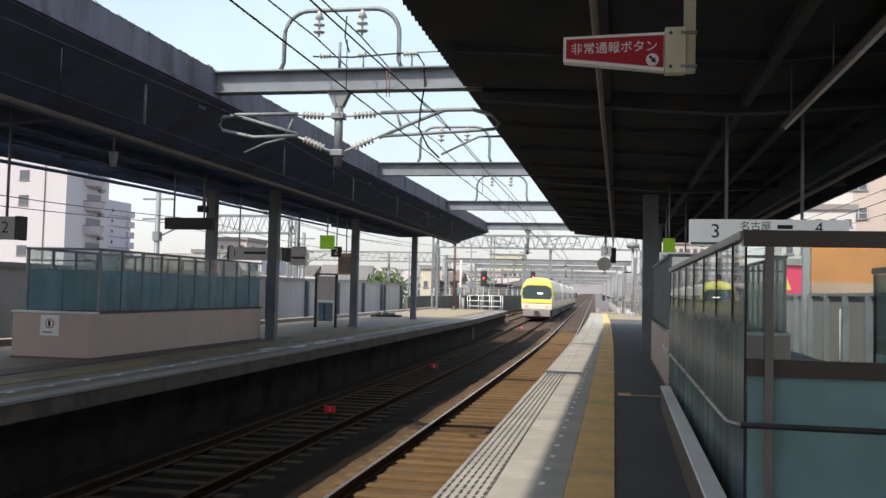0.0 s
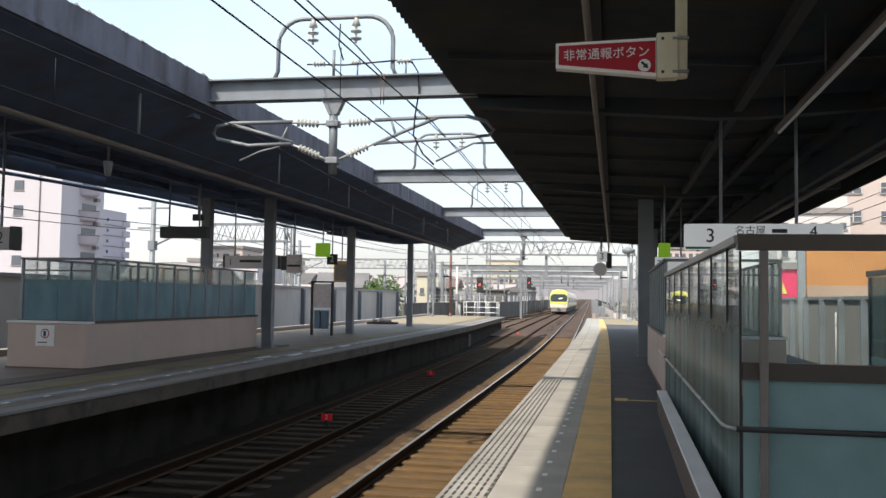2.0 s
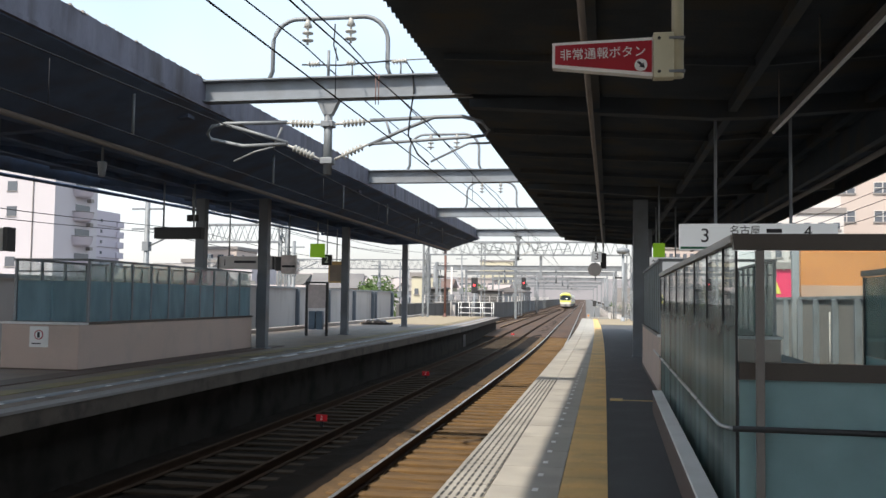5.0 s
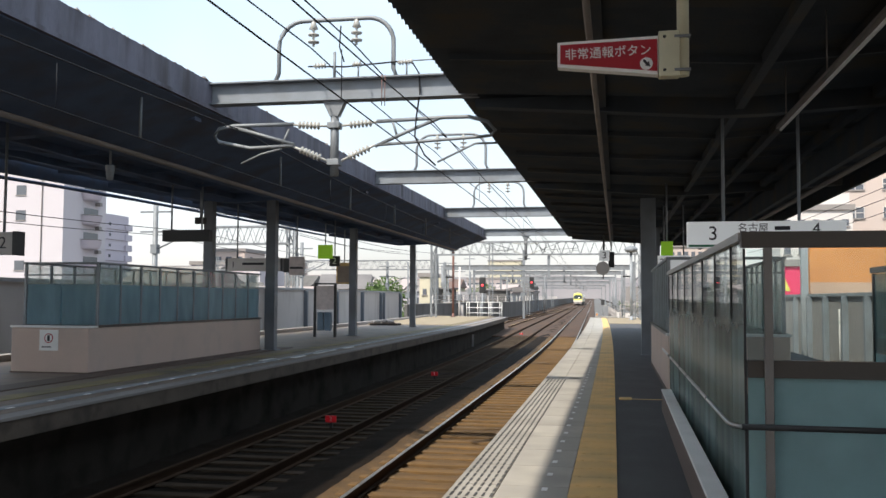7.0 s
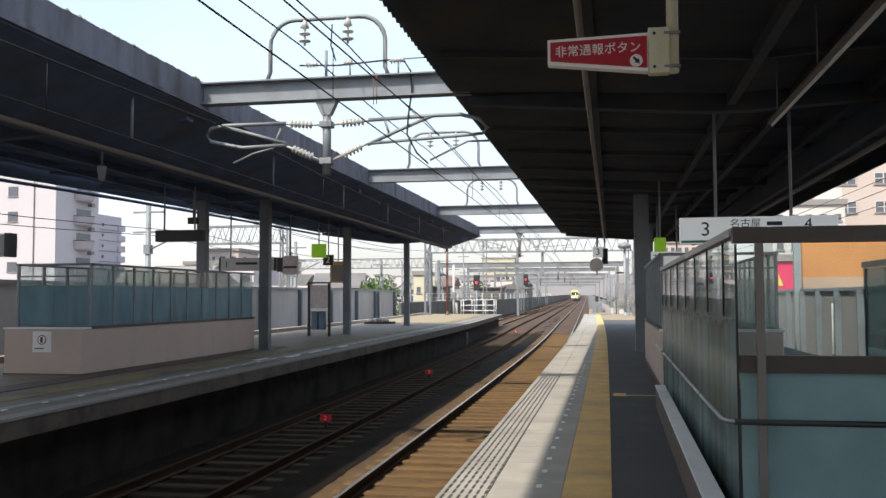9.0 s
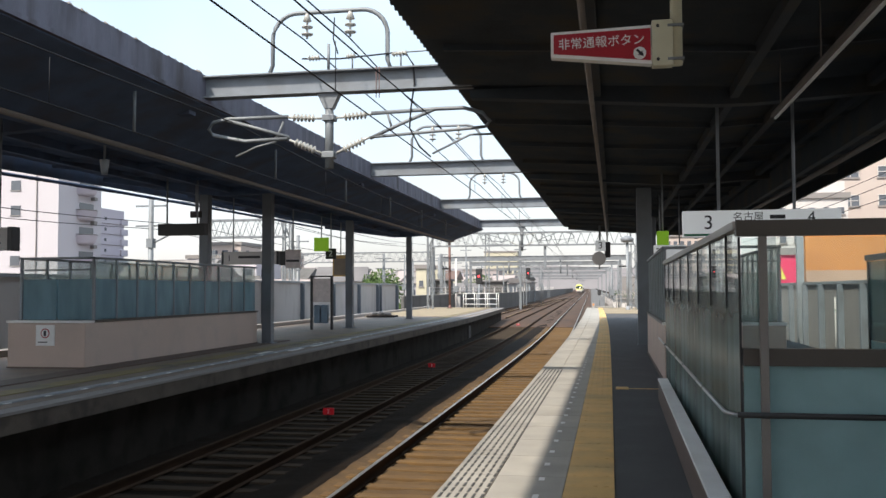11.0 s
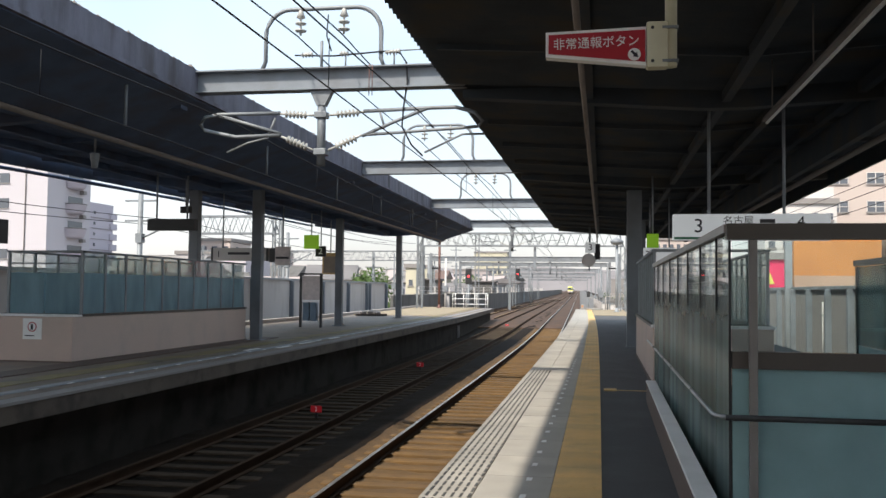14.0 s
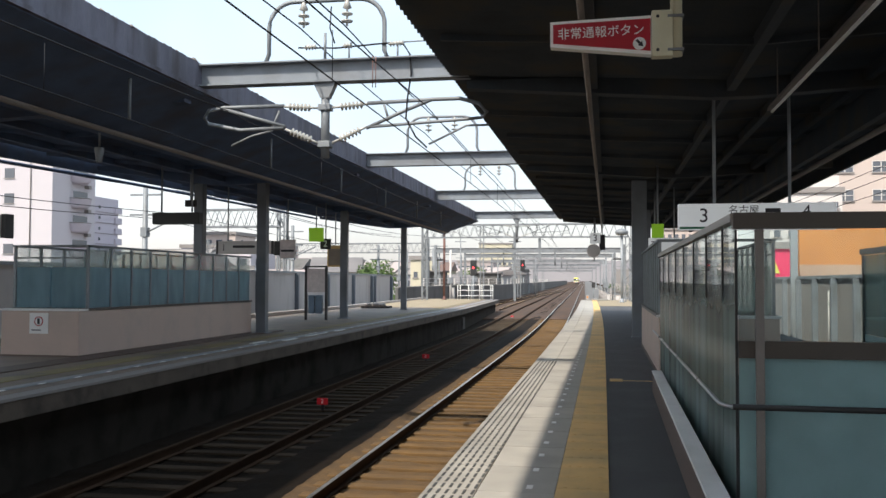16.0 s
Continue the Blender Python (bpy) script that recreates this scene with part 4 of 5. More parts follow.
# ---- hanging signs ----
def emergency_sign():
    s = thing("emergency_sign", (0.025, 4.4, 2.672), "red tapered emergency button sign on a cream ceiling pole", "sign")
    x0, x1 = -0.30, 0.175
    bm = B()
    prism(bm, [(x0, -0.05), (x1, -0.105), (x1, 0.082), (x0, 0.07)], -0.03, 0.03)
    part("sign_body", bm, M_WHITE, s)
    bm = B()
    prism(bm, [(x0 + 0.014, -0.035), (x1 - 0.004, -0.088), (x1 - 0.004, 0.066), (x0 + 0.014, 0.056)], -0.036, -0.031)
    part("red_face", bm, M_RED, s, "red face with white lettering")
    writing("lettering", "非常通報ボタン", 0.0585, M_WHITE, s, (-0.06, -0.0385, 0.008), (math.pi / 2, -0.02, 0))
    one("arrow_disc", M_WHITE, s, lathe, (0.12, -0.0365, -0.052), (0, -1, 0), [(0, 0.03), (0.004, 0.03)], 20)
    bm = B()
    prism(bm, [(-0.018, 0.012), (-0.010, 0.02), (0.006, 0.004), (0.012, 0.01), (0.018, -0.016), (-0.008, -0.01), (-0.002, -0.004)], -0.0455, -0.042)
    a = part("arrow", bm, M_INK, s)
    a.location = (0.12, 0, -0.052)
    bm = B()
    box(bm, x1 + 0.002, x1 + 0.1, -0.035, 0.035, -0.115, 0.105, 0.006)
    part("holder", bm, M_CREAM, s, "cream holder plate")
    for z in (-0.085, 0.075):
        one("band", M_GALV, s, box, x1 + 0.075, x1 + 0.15, -0.04, 0.04, z - 0.006, z + 0.006)
        one("screw", M_DARKSTEEL, s, lathe, (x1 + 0.03, -0.035, z), (0, -1, 0), [(0, 0.008), (0.004, 0.008)], 8)
    one("pole", M_CREAM, s, rod, (x1 + 0.117, 0, -0.11), (x1 + 0.117, 0, 2.0), 0.028, 14)
    return s


emergency_sign()


def hanging_sign(loc, w, h, face, label, rods, top, text=(), depth=0.12, rz=0.0, band=None):
    s = thing("hanging_sign", loc, label, "sign", rz=rz)
    bm = B()
    box(bm, -w / 2, w / 2, -depth / 2, depth / 2, 0, h, 0.012)
    part("sign_box", bm, M_LITSIGN if face is M_WHITE else face, s)
    for x in rods:
        one("hanger", M_COLUMN, s, rod, (x, 0, h), (x, 0, 4.56 - loc[2]), 0.024)
    for body, x, z, size, m in text:
        writing("lettering", body, size, m, s, (x, -depth / 2 - 0.002, z))
    if band:
        one("colour_band", band, s, box, -w / 2 + 0.02, w / 2 - 0.02, -depth / 2 - 0.003, -depth / 2 - 0.0005, 0.015, 0.05)
    return s


sg = hanging_sign((2.2, 14.3, 2.29), 2.28, 0.4, M_WHITE, "white platform direction sign hung from the roof", (-0.6, 0.49), 4.4,
                  (("3", -0.76, 0.21, 0.3, M_INK), ("名古屋", -0.18, 0.29, 0.15, M_INK), ("4", 0.72, 0.27, 0.24, M_INK)), band=M_DEEPGREEN)
for x, w in ((0.24, 0.22), (-0.2, 0.3)):
    one("lettering_bar", M_INK, sg, box, x - w / 2, x + w / 2, -0.064, -0.0605, 0.1 if w > 0.25 else 0.26, 0.125 if w > 0.25 else 0.32)
hanging_sign((1.28, 24.0, 2.64), 0.3, 0.36, M_GREEN, "small green square sign under the roof", (0,), 4.2)
hanging_sign((-0.27 + bend(44), 44.0, 3.35), 0.48, 0.5, M_WHITE, "small white number sign under the roof", (0,), 4.3, (("3", 0, 0.25, 0.46, M_INK),))
hanging_sign((0.06 + bend(44), 44.5, 3.05), 0.28, 0.75, M_DARKSTEEL, "dark narrow lamp unit under the roof", (0,), 4.3)
def round_board(x, y, z):
    s = thing("round_mirror", (x, y, z), "grey round platform mirror hung under the roof", "mirror")
    one("disc", M_WALL7, s, lathe, (0, 0, 0), (0, -1, 0), [(0, 0.3), (0.03, 0.33), (0.06, 0.3)], 20)
    one("hanger", M_COLUMN, s, rod, (0.03, 0.03, -0.5), (0.03, 0.03, 4.66 - z), 0.03)


round_board(-0.35 + bend(44), 44.2, 3.0)
hanging_sign((1.92 + bend(29.5), 29.5, 2.45), 1.0, 0.45, M_WHITE, "grey white number sign hung over the platform", (-0.3, 0.3), 4.3, (("3", -0.36, 0.22, 0.34, M_INK),))
# island platform
hanging_sign((-11.0, 22.0, 2.96), 1.3, 0.3, M_DARKSTEEL, "dark departure display hung from the roof", (-0.45, 0.4), 4.1, depth=0.25)
hanging_sign((-11.22, 23.2, 3.52), 0.3, 0.18, M_DARKSTEEL, "dark small box camera under the roof", (0,), 4.1)
nm = hanging_sign((-11.62, 28.0, 2.37), 1.95, 0.42, M_WALL7, "pale grey direction sign hung over the island platform", (-0.6, 0.6), 4.1,
                  (("1", -0.72, 0.2, 0.3, M_INK), ("2", 0.72, 0.2, 0.3, M_INK)))
one("lettering_bar", M_INK, nm, box, -0.4, 0.35, -0.066, -0.0615, 0.2, 0.28)
for s in (-1, 1):
    one("end_cap", M_DARKSTEEL, nm, box, s * 0.95 - 0.035, s * 0.95 + 0.035, -0.07, 0.07, -0.004, 0.424)
pk = hanging_sign((-11.25, 31.0, 2.32), 0.55, 0.66, M_POSTER, "pinkish hanging information box", (0,), 4.1)
one("lower_band", M_DARKSTEEL, pk, box, -0.25, 0.25, -0.066, -0.0615, 0.22, 0.3)
one("side_cover", M_DARKSTEEL, pk, box, -0.5, -0.28, -0.05, 0.05, 0.1, 0.6)
hanging_sign((-10.85, 33.0, 3.0), 0.56, 0.52, M_GREEN, "green square number sign", (0,), 4.1)
hanging_sign((-10.6, 33.4, 2.72), 0.4, 0.4, M_DARKSTEEL, "dark number sign beside the green one", (0,), 4.1, (("2", 0, 0.2, 0.34, M_WHITE),))
bb = hanging_sign((-10.79, 35.3, 2.08), 0.66, 0.86, M_YELLOW, "brown board with a yellow border beside the column", (0,), 4.1)
one("board_face", M_SIGNBROWN, bb, box, -0.27, 0.3, -0.068, -0.0615, 0.06, 0.72)
ls = hanging_sign((-10.42, 13.6, 2.2), 1.15, 0.38, M_WALL7, "white sign board with a dark frame and a platform number", (-0.3, 0.3), 4.1, (("2", 0.35, 0.19, 0.28, M_INK),), depth=0.2)
for x in (-0.575, 0.575):
    one("end_cap", M_DARKSTEEL, ls, box, x - 0.04, x + 0.04, -0.11, 0.11, -0.01, 0.39)


def notice_board(loc):
    n = thing("notice_board", loc, "dark framed notice board on two legs", "notice board")
    for x in (-0.4, 0.4):
        one("leg", M_DARKSTEEL, n, box, x - 0.045, x + 0.045, -0.05, 0.05, 0, 2.0)
    one("board", M_POSTER, n, box, -0.35, 0.35, -0.03, 0.03, 1.05, 1.95)
    one("frame", M_DARKSTEEL, n, box, -0.445, 0.445, -0.04, 0.04, 2.002, 2.06)
    for x in (-0.17, 0.12):
        one("lower_panel", M_BLUEBIN, n, box, x - 0.11, x + 0.13, -0.12, 0.12, 0.25, 0.95, 0.02)
    return n


notice_board((-10.9, 33.2, 0.02))


def pallet(loc):
    p = thing("pallet_with_bags", loc, "dark flat pallet with pale bags on the island platform", "pallet")
    for y in (0.1, 0.45, 0.8):
        one("bearer", M_DARKSTEEL, p, box, 0, 1.6, y - 0.05, y + 0.05, 0, 0.09)
    for i in range(6):
        one("board", M_KERB, p, box, 0.02 + 0.27 * i, 0.23 + 0.27 * i, 0, 0.9, 0.091, 0.12)
    for x, y, h in ((0.35, 0.4, 0.18), (0.75, 0.5, 0.22), (1.15, 0.4, 0.15)):
        bag = B()
        lathe(bag, (x, y, 0.121), (0, 0, 1), [(0, 0.17), (h * 0.4, 0.21), (h * 0.8, 0.15), (h, 0.04)], 10)
        part("bag", bag, M_PANEL, p, "pale lumpy bag")
    return p


pallet((-13.4, 48.6, 0.02))


def loudspeaker(x, y, z):
    s = thing("loudspeaker", (x, y, z), "small grey loudspeaker hung under the roof", "loudspeaker")
    one("horn", M_COLUMN, s, lathe, (0, 0, 0), (0, 0, 1), [(0, 0.05), (0.06, 0.06), (0.24, 0.085), (0.26, 0.085)], 12)
    one("hanger", M_COLUMN, s, rod, (0, 0, 0.28), (0, 0, 4.55 - z), 0.02)


loudspeaker(-8.8, 14.6, 3.57)


# ---- lamp trunking under the near roof ----
def tube_lamp(x, y0, y1, z, label):
    t = thing("lamp_trunking", (x, y0, z), label, "lamp", "unlit tube lamps under the roof")
    bm = B()
    prism(bm, [(-0.03, 0.06), (0.03, 0.06), (0.05, 0), (-0.05, 0)], 0, y1 - y0)
    part("housing", bm, M_GUTTER, t)
    one("tube", M_WHITE, t, rod, (0, 0.1, -0.03), (0, y1 - y0 - 0.1, -0.03), 0.018, 8)
    for y in (0.5, (y1 - y0) / 2, y1 - y0 - 0.5):
        one("hanger", M_GUTTER, t, rod, (0, y, 0.06), (0, y, 4.5 - z), 0.008, 6)
    return t


tube_lamp(2.14, 7.0, 12.6, 3.78, "unlit tube lamp in grey trunking")
one_pipe = thing("roof_conduit", (-0.25, 0, 4.1), "grey conduit along the roof's underside", "pipe")
one("pipe", M_GUTTER, one_pipe, rod, (0, 3, 0), (0, 46, 0), 0.035)
for y in (6, 14, 22, 30, 38):
    one("clip", M_GUTTER, one_pipe, rod, (0, y, 0), (0, y, 0.5), 0.015, 6)


# ---- markers, signals, masts ----
def track_marker(x, y):
    m = thing("track_marker", (x, y, -1.24), "small red stop marker with a white figure", "marker", "stop markers on the track")
    one("plate", M_REDPLATE, m, box, -0.12, 0.12, -0.02, 0.02, 0.12, 0.26, 0.01)
    one("stake", M_DARKSTEEL, m, box, -0.03, 0.03, 0.0, 0.04, 0, 0.12)
    writing("figure", "2", 0.13, M_WHITE, m, (0, -0.023, 0.19))
    return m


# The plate is no lamp; weak emission is added to brighten its red.
M_REDPLATE = glow("emissive_red_plate", (0.4, 0.008, 0.016), 0.08)
for x, y in ((-5.95, 18.6), (-6.1, 30.5), (-6.9, 67)):
    track_marker(x, y)


def signal(x, y, zb, h, label, tall=0.0):
    s = thing("rail_signal", (x, y, zb), label, "signal", "colour light signals")
    if tall:
        one("mast", M_GALV, s, box, -1.12, -0.82, -0.15, 0.15, 0, tall, 0.02)
        for z in (h + 0.1, h + 0.8):
            one("bracket", M_GALV, s, box, -0.83, 0.0, -0.05, 0.05, z - 0.05, z + 0.05)
        for z in (tall - 2.2, tall - 1.1):
            one("cross_arm", M_GALV, s, box, -1.7, -0.2, -0.06, 0.06, z - 0.06, z + 0.06)
    else:
        one("mast", M_GALV, s, rod, (0, 0, 0), (0, 0, h), 0.09)
        one("ladder", M_GALV, s, box, -0.2, -0.16, 0.1, 0.5, 0, h - 0.5)
    bm = B()
    box(bm, -0.28, 0.28, -0.1, 0.1, h - 0.2, h + 1.2, 0.08)
    part("head", bm, M_DARKSTEEL, s)
    for i in range(3):
        one("lens", M_REDLENS if i == 1 else M_DARKSTEEL, s, lathe, (0, -0.11, h + 0.15 + i * 0.36), (0, -1, 0), [(0, 0.1), (0.02, 0.085)], 12)
    return s


signal(-10.25, 112, -1.4, 4.47, "dark signal head showing red on a tall steel mast", 9.0)
signal(-11.4, 78, -1.4, 3.6, "dark signal head showing red on a short mast")


def lamp_pole(x, y, h, z, paint, label):
    p = thing("platform_lamp", (x, y, z), label, "lamp", "poles at the platform ends")
    one("pole", paint, p, rod, (0, 0, 0), (0, 0, h), 0.1)
    one("base_collar", paint, p, lathe, (0, 0, 0), (0, 0, 1), [(0, 0.2), (0.05, 0.2), (0.12, 0.12), (0.3, 0.11)], 12)
    one("side_arm", M_DARKSTEEL, p, box, -0.62, -0.08, -0.06, 0.06, 3.17, 3.3, 0.01)
    one("lamp_head", M_GALV, p, lathe, (0, 0, h), (0, 0, 1), [(0, 0.12), (0.06, 0.42), (0.24, 0.5), (0.34, 0.46), (0.5, 0.15)], 14)
    return p


lamp_pole(-13.05, 72.8, 5.37, 0.03, M_LAMPRED, "red-brown pole with a round lamp on the island platform's end")
lamp_pole(1.08, 69.0, 5.0, 0.0, M_COLUMN, "grey pole with a round lamp at the platform end")


def railing(loc, w, d, label):
    r = thing("end_railing", loc, label, "railing")
    for x in steps(0, w, 0.8):
        one("post", M_WHITE, r, rod, (x, 0, 0), (x, 0, 1.2), 0.03)
        one("post", M_WHITE, r, rod, (x, d, 0), (x, d, 1.2), 0.03)
    for z in (0.3, 0.75, 1.2):
        one("rail", M_WHITE, r, rod, (0, 0, z), (w, 0, z), 0.025)
        one("rail", M_WHITE, r, rod, (0, d, z), (w, d, z), 0.025)
        one("rail", M_WHITE, r, rod, (0, 0, z), (0, d, z), 0.025)
        one("rail", M_WHITE, r, rod, (w, 0, z), (w, d, z), 0.025)
    return r


railing((-12.35, 75.4, 0.03), 2.8, 1.3, "white pipe railing at the platform end")


def dwarf_signal(x, y):
    s = thing("dwarf_signal", (x, y, 0), "small dark signal on a short post at the platform end", "signal")
    one("post", M_GALV, s, rod, (0, 0, 0), (0, 0, 1.1), 0.04)
    one("head", M_DARKSTEEL, s, box, -0.14, 0.14, -0.1, 0.1, 1.05, 1.5, 0.03)
    one("cable_box", M_PANEL, s, box, -0.62, -0.36, -0.12, 0.12, 0.0, 0.42, 0.02)
    one("warning_plate", M_ORANGE, s, box, -0.56, -0.42, -0.135, -0.122, 0.2, 0.34)
    one("cable_duct", M_CONC, s, box, -0.3, 1.2, -0.2, 0.2, 0.004, 0.14, 0.02)


dwarf_signal(-1.12, 76.5)


def end_fence(x0, x1, y):
    f = thing("end_fence", (0, y, 0), "pale pipe fence across the platform end", "fence")
    for x in steps(x0, x1, 1.3):
        one("post", M_PANEL, f, rod, (x, 0, 0), (x, 0, 1.1), 0.03)
    for z in (0.4, 0.75, 1.1):
        one("rail", M_PANEL, f, rod, (x0, 0, z), (x1, 0, z), 0.022)


end_fence(0.3, 4.9 + bend(77), 77.4)


# ---- lattice gantries of the overhead line ----
def gantry(y, x0, x1, z, depth_z, zb, label, drops=()):
    g = thing("lattice_gantry", (0, y, 0), label, "gantry", "lattice gantries over the tracks")
    for x in (x0, x1):
        bm = B()
        for sx in (-0.2, 0.2):
            for sy in (-0.2, 0.2):
                box(bm, x + sx - 0.04, x + sx + 0.04, sy - 0.04, sy + 0.04, zb, z + depth_z + 0.6)
        k = 0
        zz = zb
        while zz < z:
            tube(bm, [(x - 0.2, -0.2, zz), (x + 0.2, -0.2, zz + 0.6)] if k % 2 else [(x + 0.2, -0.2, zz), (x - 0.2, -0.2, zz + 0.6)], 0.025, 4)
            zz += 0.6
            k += 1
        part("mast", bm, M_GALV, g)
    for zz in (z, z + depth_z):
        for sy in (-0.3, 0.3):
            one("chord", M_GALV, g, box, x0, x1, sy - 0.05, sy + 0.05, zz - 0.05, zz + 0.05)
    n = max(4, round(1.4 * (x1 - x0) / depth_z))
    for sy in (-0.3, 0.3):
        pts = [(x0 + (x1 - x0) * i / (2 * n), sy, z + (depth_z if i % 2 else 0)) for i in range(2 * n + 1)]
        one("lattice", M_GALV, g, tube, pts, 0.05, 4)
    for x in drops:
        one("drop_post", M_GALV, g, box, x - 0.1, x + 0.1, -0.1, 0.1, z - 1.8, z)
    return g


def portal(y, x0, x1, z):
    """A solid beam on two posts over the tracks, with its drop posts."""
    g = thing("portal_gantry", (0, y, rise(y)), "grey steel beam portal over the tracks", "gantry", "beam portals over the tracks")
    for x in (x0, x1):
        one("post", M_GALV, g, box, x - 0.16, x + 0.16, -0.16, 0.16, -1.5, z + 0.9)
        one("post_foot", M_CONC, g, box, x - 0.4, x + 0.4, -0.4, 0.4, -1.6, -1.1)
    one("beam", M_GALV, g, box, x0, x1, -0.18, 0.18, z, z + 0.5)
    for zz in (z - 0.03, z + 0.503):
        one("flange", M_GALV, g, box, x0, x1, -0.26, 0.26, zz, zz + 0.027)
    mid = -4.4 + bend(y)
    for x in (mid, mid - 6.0) if y < 200 else (mid,):
        one("drop_post", M_GALV, g, rod, (x, 0, z - 1.5), (x, 0, z - 0.03), 0.09, 8)
        for k in (-1, 1):
            one("bracket_arm", M_GALV, g, tube, [(x, 0, z - 0.4), (x + k * 1.6, 0, z - 0.35), (x + k * 2.1, 0, z - 0.7)], 0.04, 6)
    return g


for y, x0, x1, z in ((106, -20, 1.95, 4.62), (135, -21, 1.1, 4.75), (175, -22, -0.2, 4.75), (225, -24, -1.6, 4.75), (290, -27, -3.4, 4.75),
                     (380, -30, -6, 4.75)):
    portal(y, x0, x1, z)
for y, x0, x1, z in ((71, -14.3, 1.6, 5.0), (50, -23.6, -18.5, 4.65), (95, -44, -18.9, 4.6)):
    gantry(y, x0, x1, z, 1.0, -8.0 if x1 < -18 else (-0.1 if y < 75 else -1.5), "grey steel lattice gantry over the tracks", (-4.4 + bend(y),) if x1 > -18 else ())


# ---- town ----
def block(loc, w, d, h, wall, label, floors, cols, rz=0.0, balconies=False, win=(1.4, 1.3), framed=False):
    b = thing("apartment_building", loc, label, "building", rz=rz)
    one("wall", wall, b, box, -w / 2, w / 2, 0, d, 0, h)
    one("roof", M_WALL4, b, box, -w / 2 - 0.2, w / 2 + 0.2, -0.2, d + 0.2, h + 0.005, h + 0.5)
    bm = B()
    box(bm, -win[0] / 2, win[0] / 2, -0.03, 0.03, -win[1] / 2, win[1] / 2)
    me = mesh_of("window", bm, M_WINDOW)
    bm = B()
    box(bm, -win[0] / 2 - 0.12, win[0] / 2 + 0.12, -0.08, -0.032, -win[1] / 2 - 0.14, -win[1] / 2)
    sill = mesh_of("sill", bm, M_WALL4)
    bm = B()
    a, c2 = win[0] / 2, win[1] / 2
    for x0, x1, z0, z1 in ((-a - 0.07, -a, -c2, c2), (a, a + 0.07, -c2, c2), (-0.04, 0.04, -c2, c2), (-a - 0.07, a + 0.07, c2, c2 + 0.08), (-a - 0.07, a + 0.07, -0.03, 0.03)):
        box(bm, x0, x1, -0.09, -0.031, z0, z1)
    casing = mesh_of("window_frame", bm, M_WALL7)
    for f in range(floors):
        z = h * (f + 0.55) / floors
        for c in range(cols):
            x = -w / 2 + w * (c + 0.5) / cols
            wd = piece("window", me, b, (x, -0.04, z))
            piece("sill", sill, wd, (0, 0, 0))
            if framed:
                piece("window_frame", casing, wd, (0, 0, 0))
        if balconies:
            one("balcony", wall, b, box, -w / 2 + 0.4, w / 2 - 0.4, -1.3, -0.01, z - 1.6, z - 0.5)
        for c in range(max(1, int(d / 5))):
            piece("window", me, b, (w / 2 + 0.04, 2.5 + 5 * c, z), math.pi / 2)
    return b


def steel_post(x, y, h):
    p = thing("steel_post", (x, y, -1.45), "grey steel post before the parapet", "post")
    one("shaft", M_COLUMN, p, box, -0.15, 0.15, -0.12, 0.12, 0, h, 0.01)
    one("base", M_CONC, p, box, -0.3, 0.3, -0.3, 0.3, -0.1, 0.15)


steel_post(8.13, 42.3, 6.2)


def corner_tower():
    t = thing("apartment_tower", (-66.4, 100, -8), "pale apartment tower with round balconies and a lower stepped wing", "building")
    one("wall", M_WALL2, t, box, -30, 0, 0, 9.4, 0, 44)
    one("wing", M_WALL, t, box, -18, -0.02, 9.42, 15.2, 0, 20.6)
    one("roof", M_WALL4, t, box, -30.2, 0.2, -0.2, 9.6, 44.002, 44.6)
    bm = B()
    box(bm, -0.65, 0.65, -0.05, 0.03, -0.6, 0.6)
    me = mesh_of("window", bm, M_WINDOW)
    bm = B()
    box(bm, -0.75, 0.75, -0.1, -0.052, -0.7, -0.602)
    sill = mesh_of("sill", bm, M_WALL4)
    for f in range(13):
        z = 1.9 + 3.1 * f
        for x in (-5.8, -12, -18, -24):
            wd = piece("window", me, t, (x, -0.02, z + 2.15))
            piece("sill", sill, wd, (0, 0, 0))
        bm = B()
        lathe(bm, (0.0, 5.4, z - 1.85), (0, 0, 1), [(0, 1.2), (0.25, 1.5), (1.1, 1.7), (1.15, 1.75)], 20)
        bal = part("balcony", bm, M_WALL, t, "rounded balcony")
        one("rail", M_WALL4, bal, lathe, (0.0, 5.4, z - 0.64), (0, 0, 1), [(0, 1.7), (0.08, 1.7)], 20)
        one("opening", M_WINDOW, bal, box, 0.005, 0.03, 4.4, 7.6, z - 0.66, z + 0.35)
        one("air_unit", M_WALL4, bal, box, 0.035, 0.6, 6.9, 7.6, z - 2.3, z - 1.86)
    for f in range(13):
        z = 1.6 + 1.42 * f
        one("wing_balcony", M_WALL, t, box, -0.4, 0.25, 14.2, 15.85, z, z + 0.85, 0.04)
        one("wing_window", M_WINDOW, t, box, -0.015, 0.02, 10.3, 10.75, z + 0.45, z + 0.85)
        one("wing_ledge", M_WALL4, t, box, -0.015, 0.06, 9.6, 14.1, z - 0.04, z + 0.04)
    for x in (-2.9, -15.0):
        one("drain_pipe", M_WALL4, t, rod, (x, -0.1, 0), (x, -0.1, 43.5), 0.07, 6)


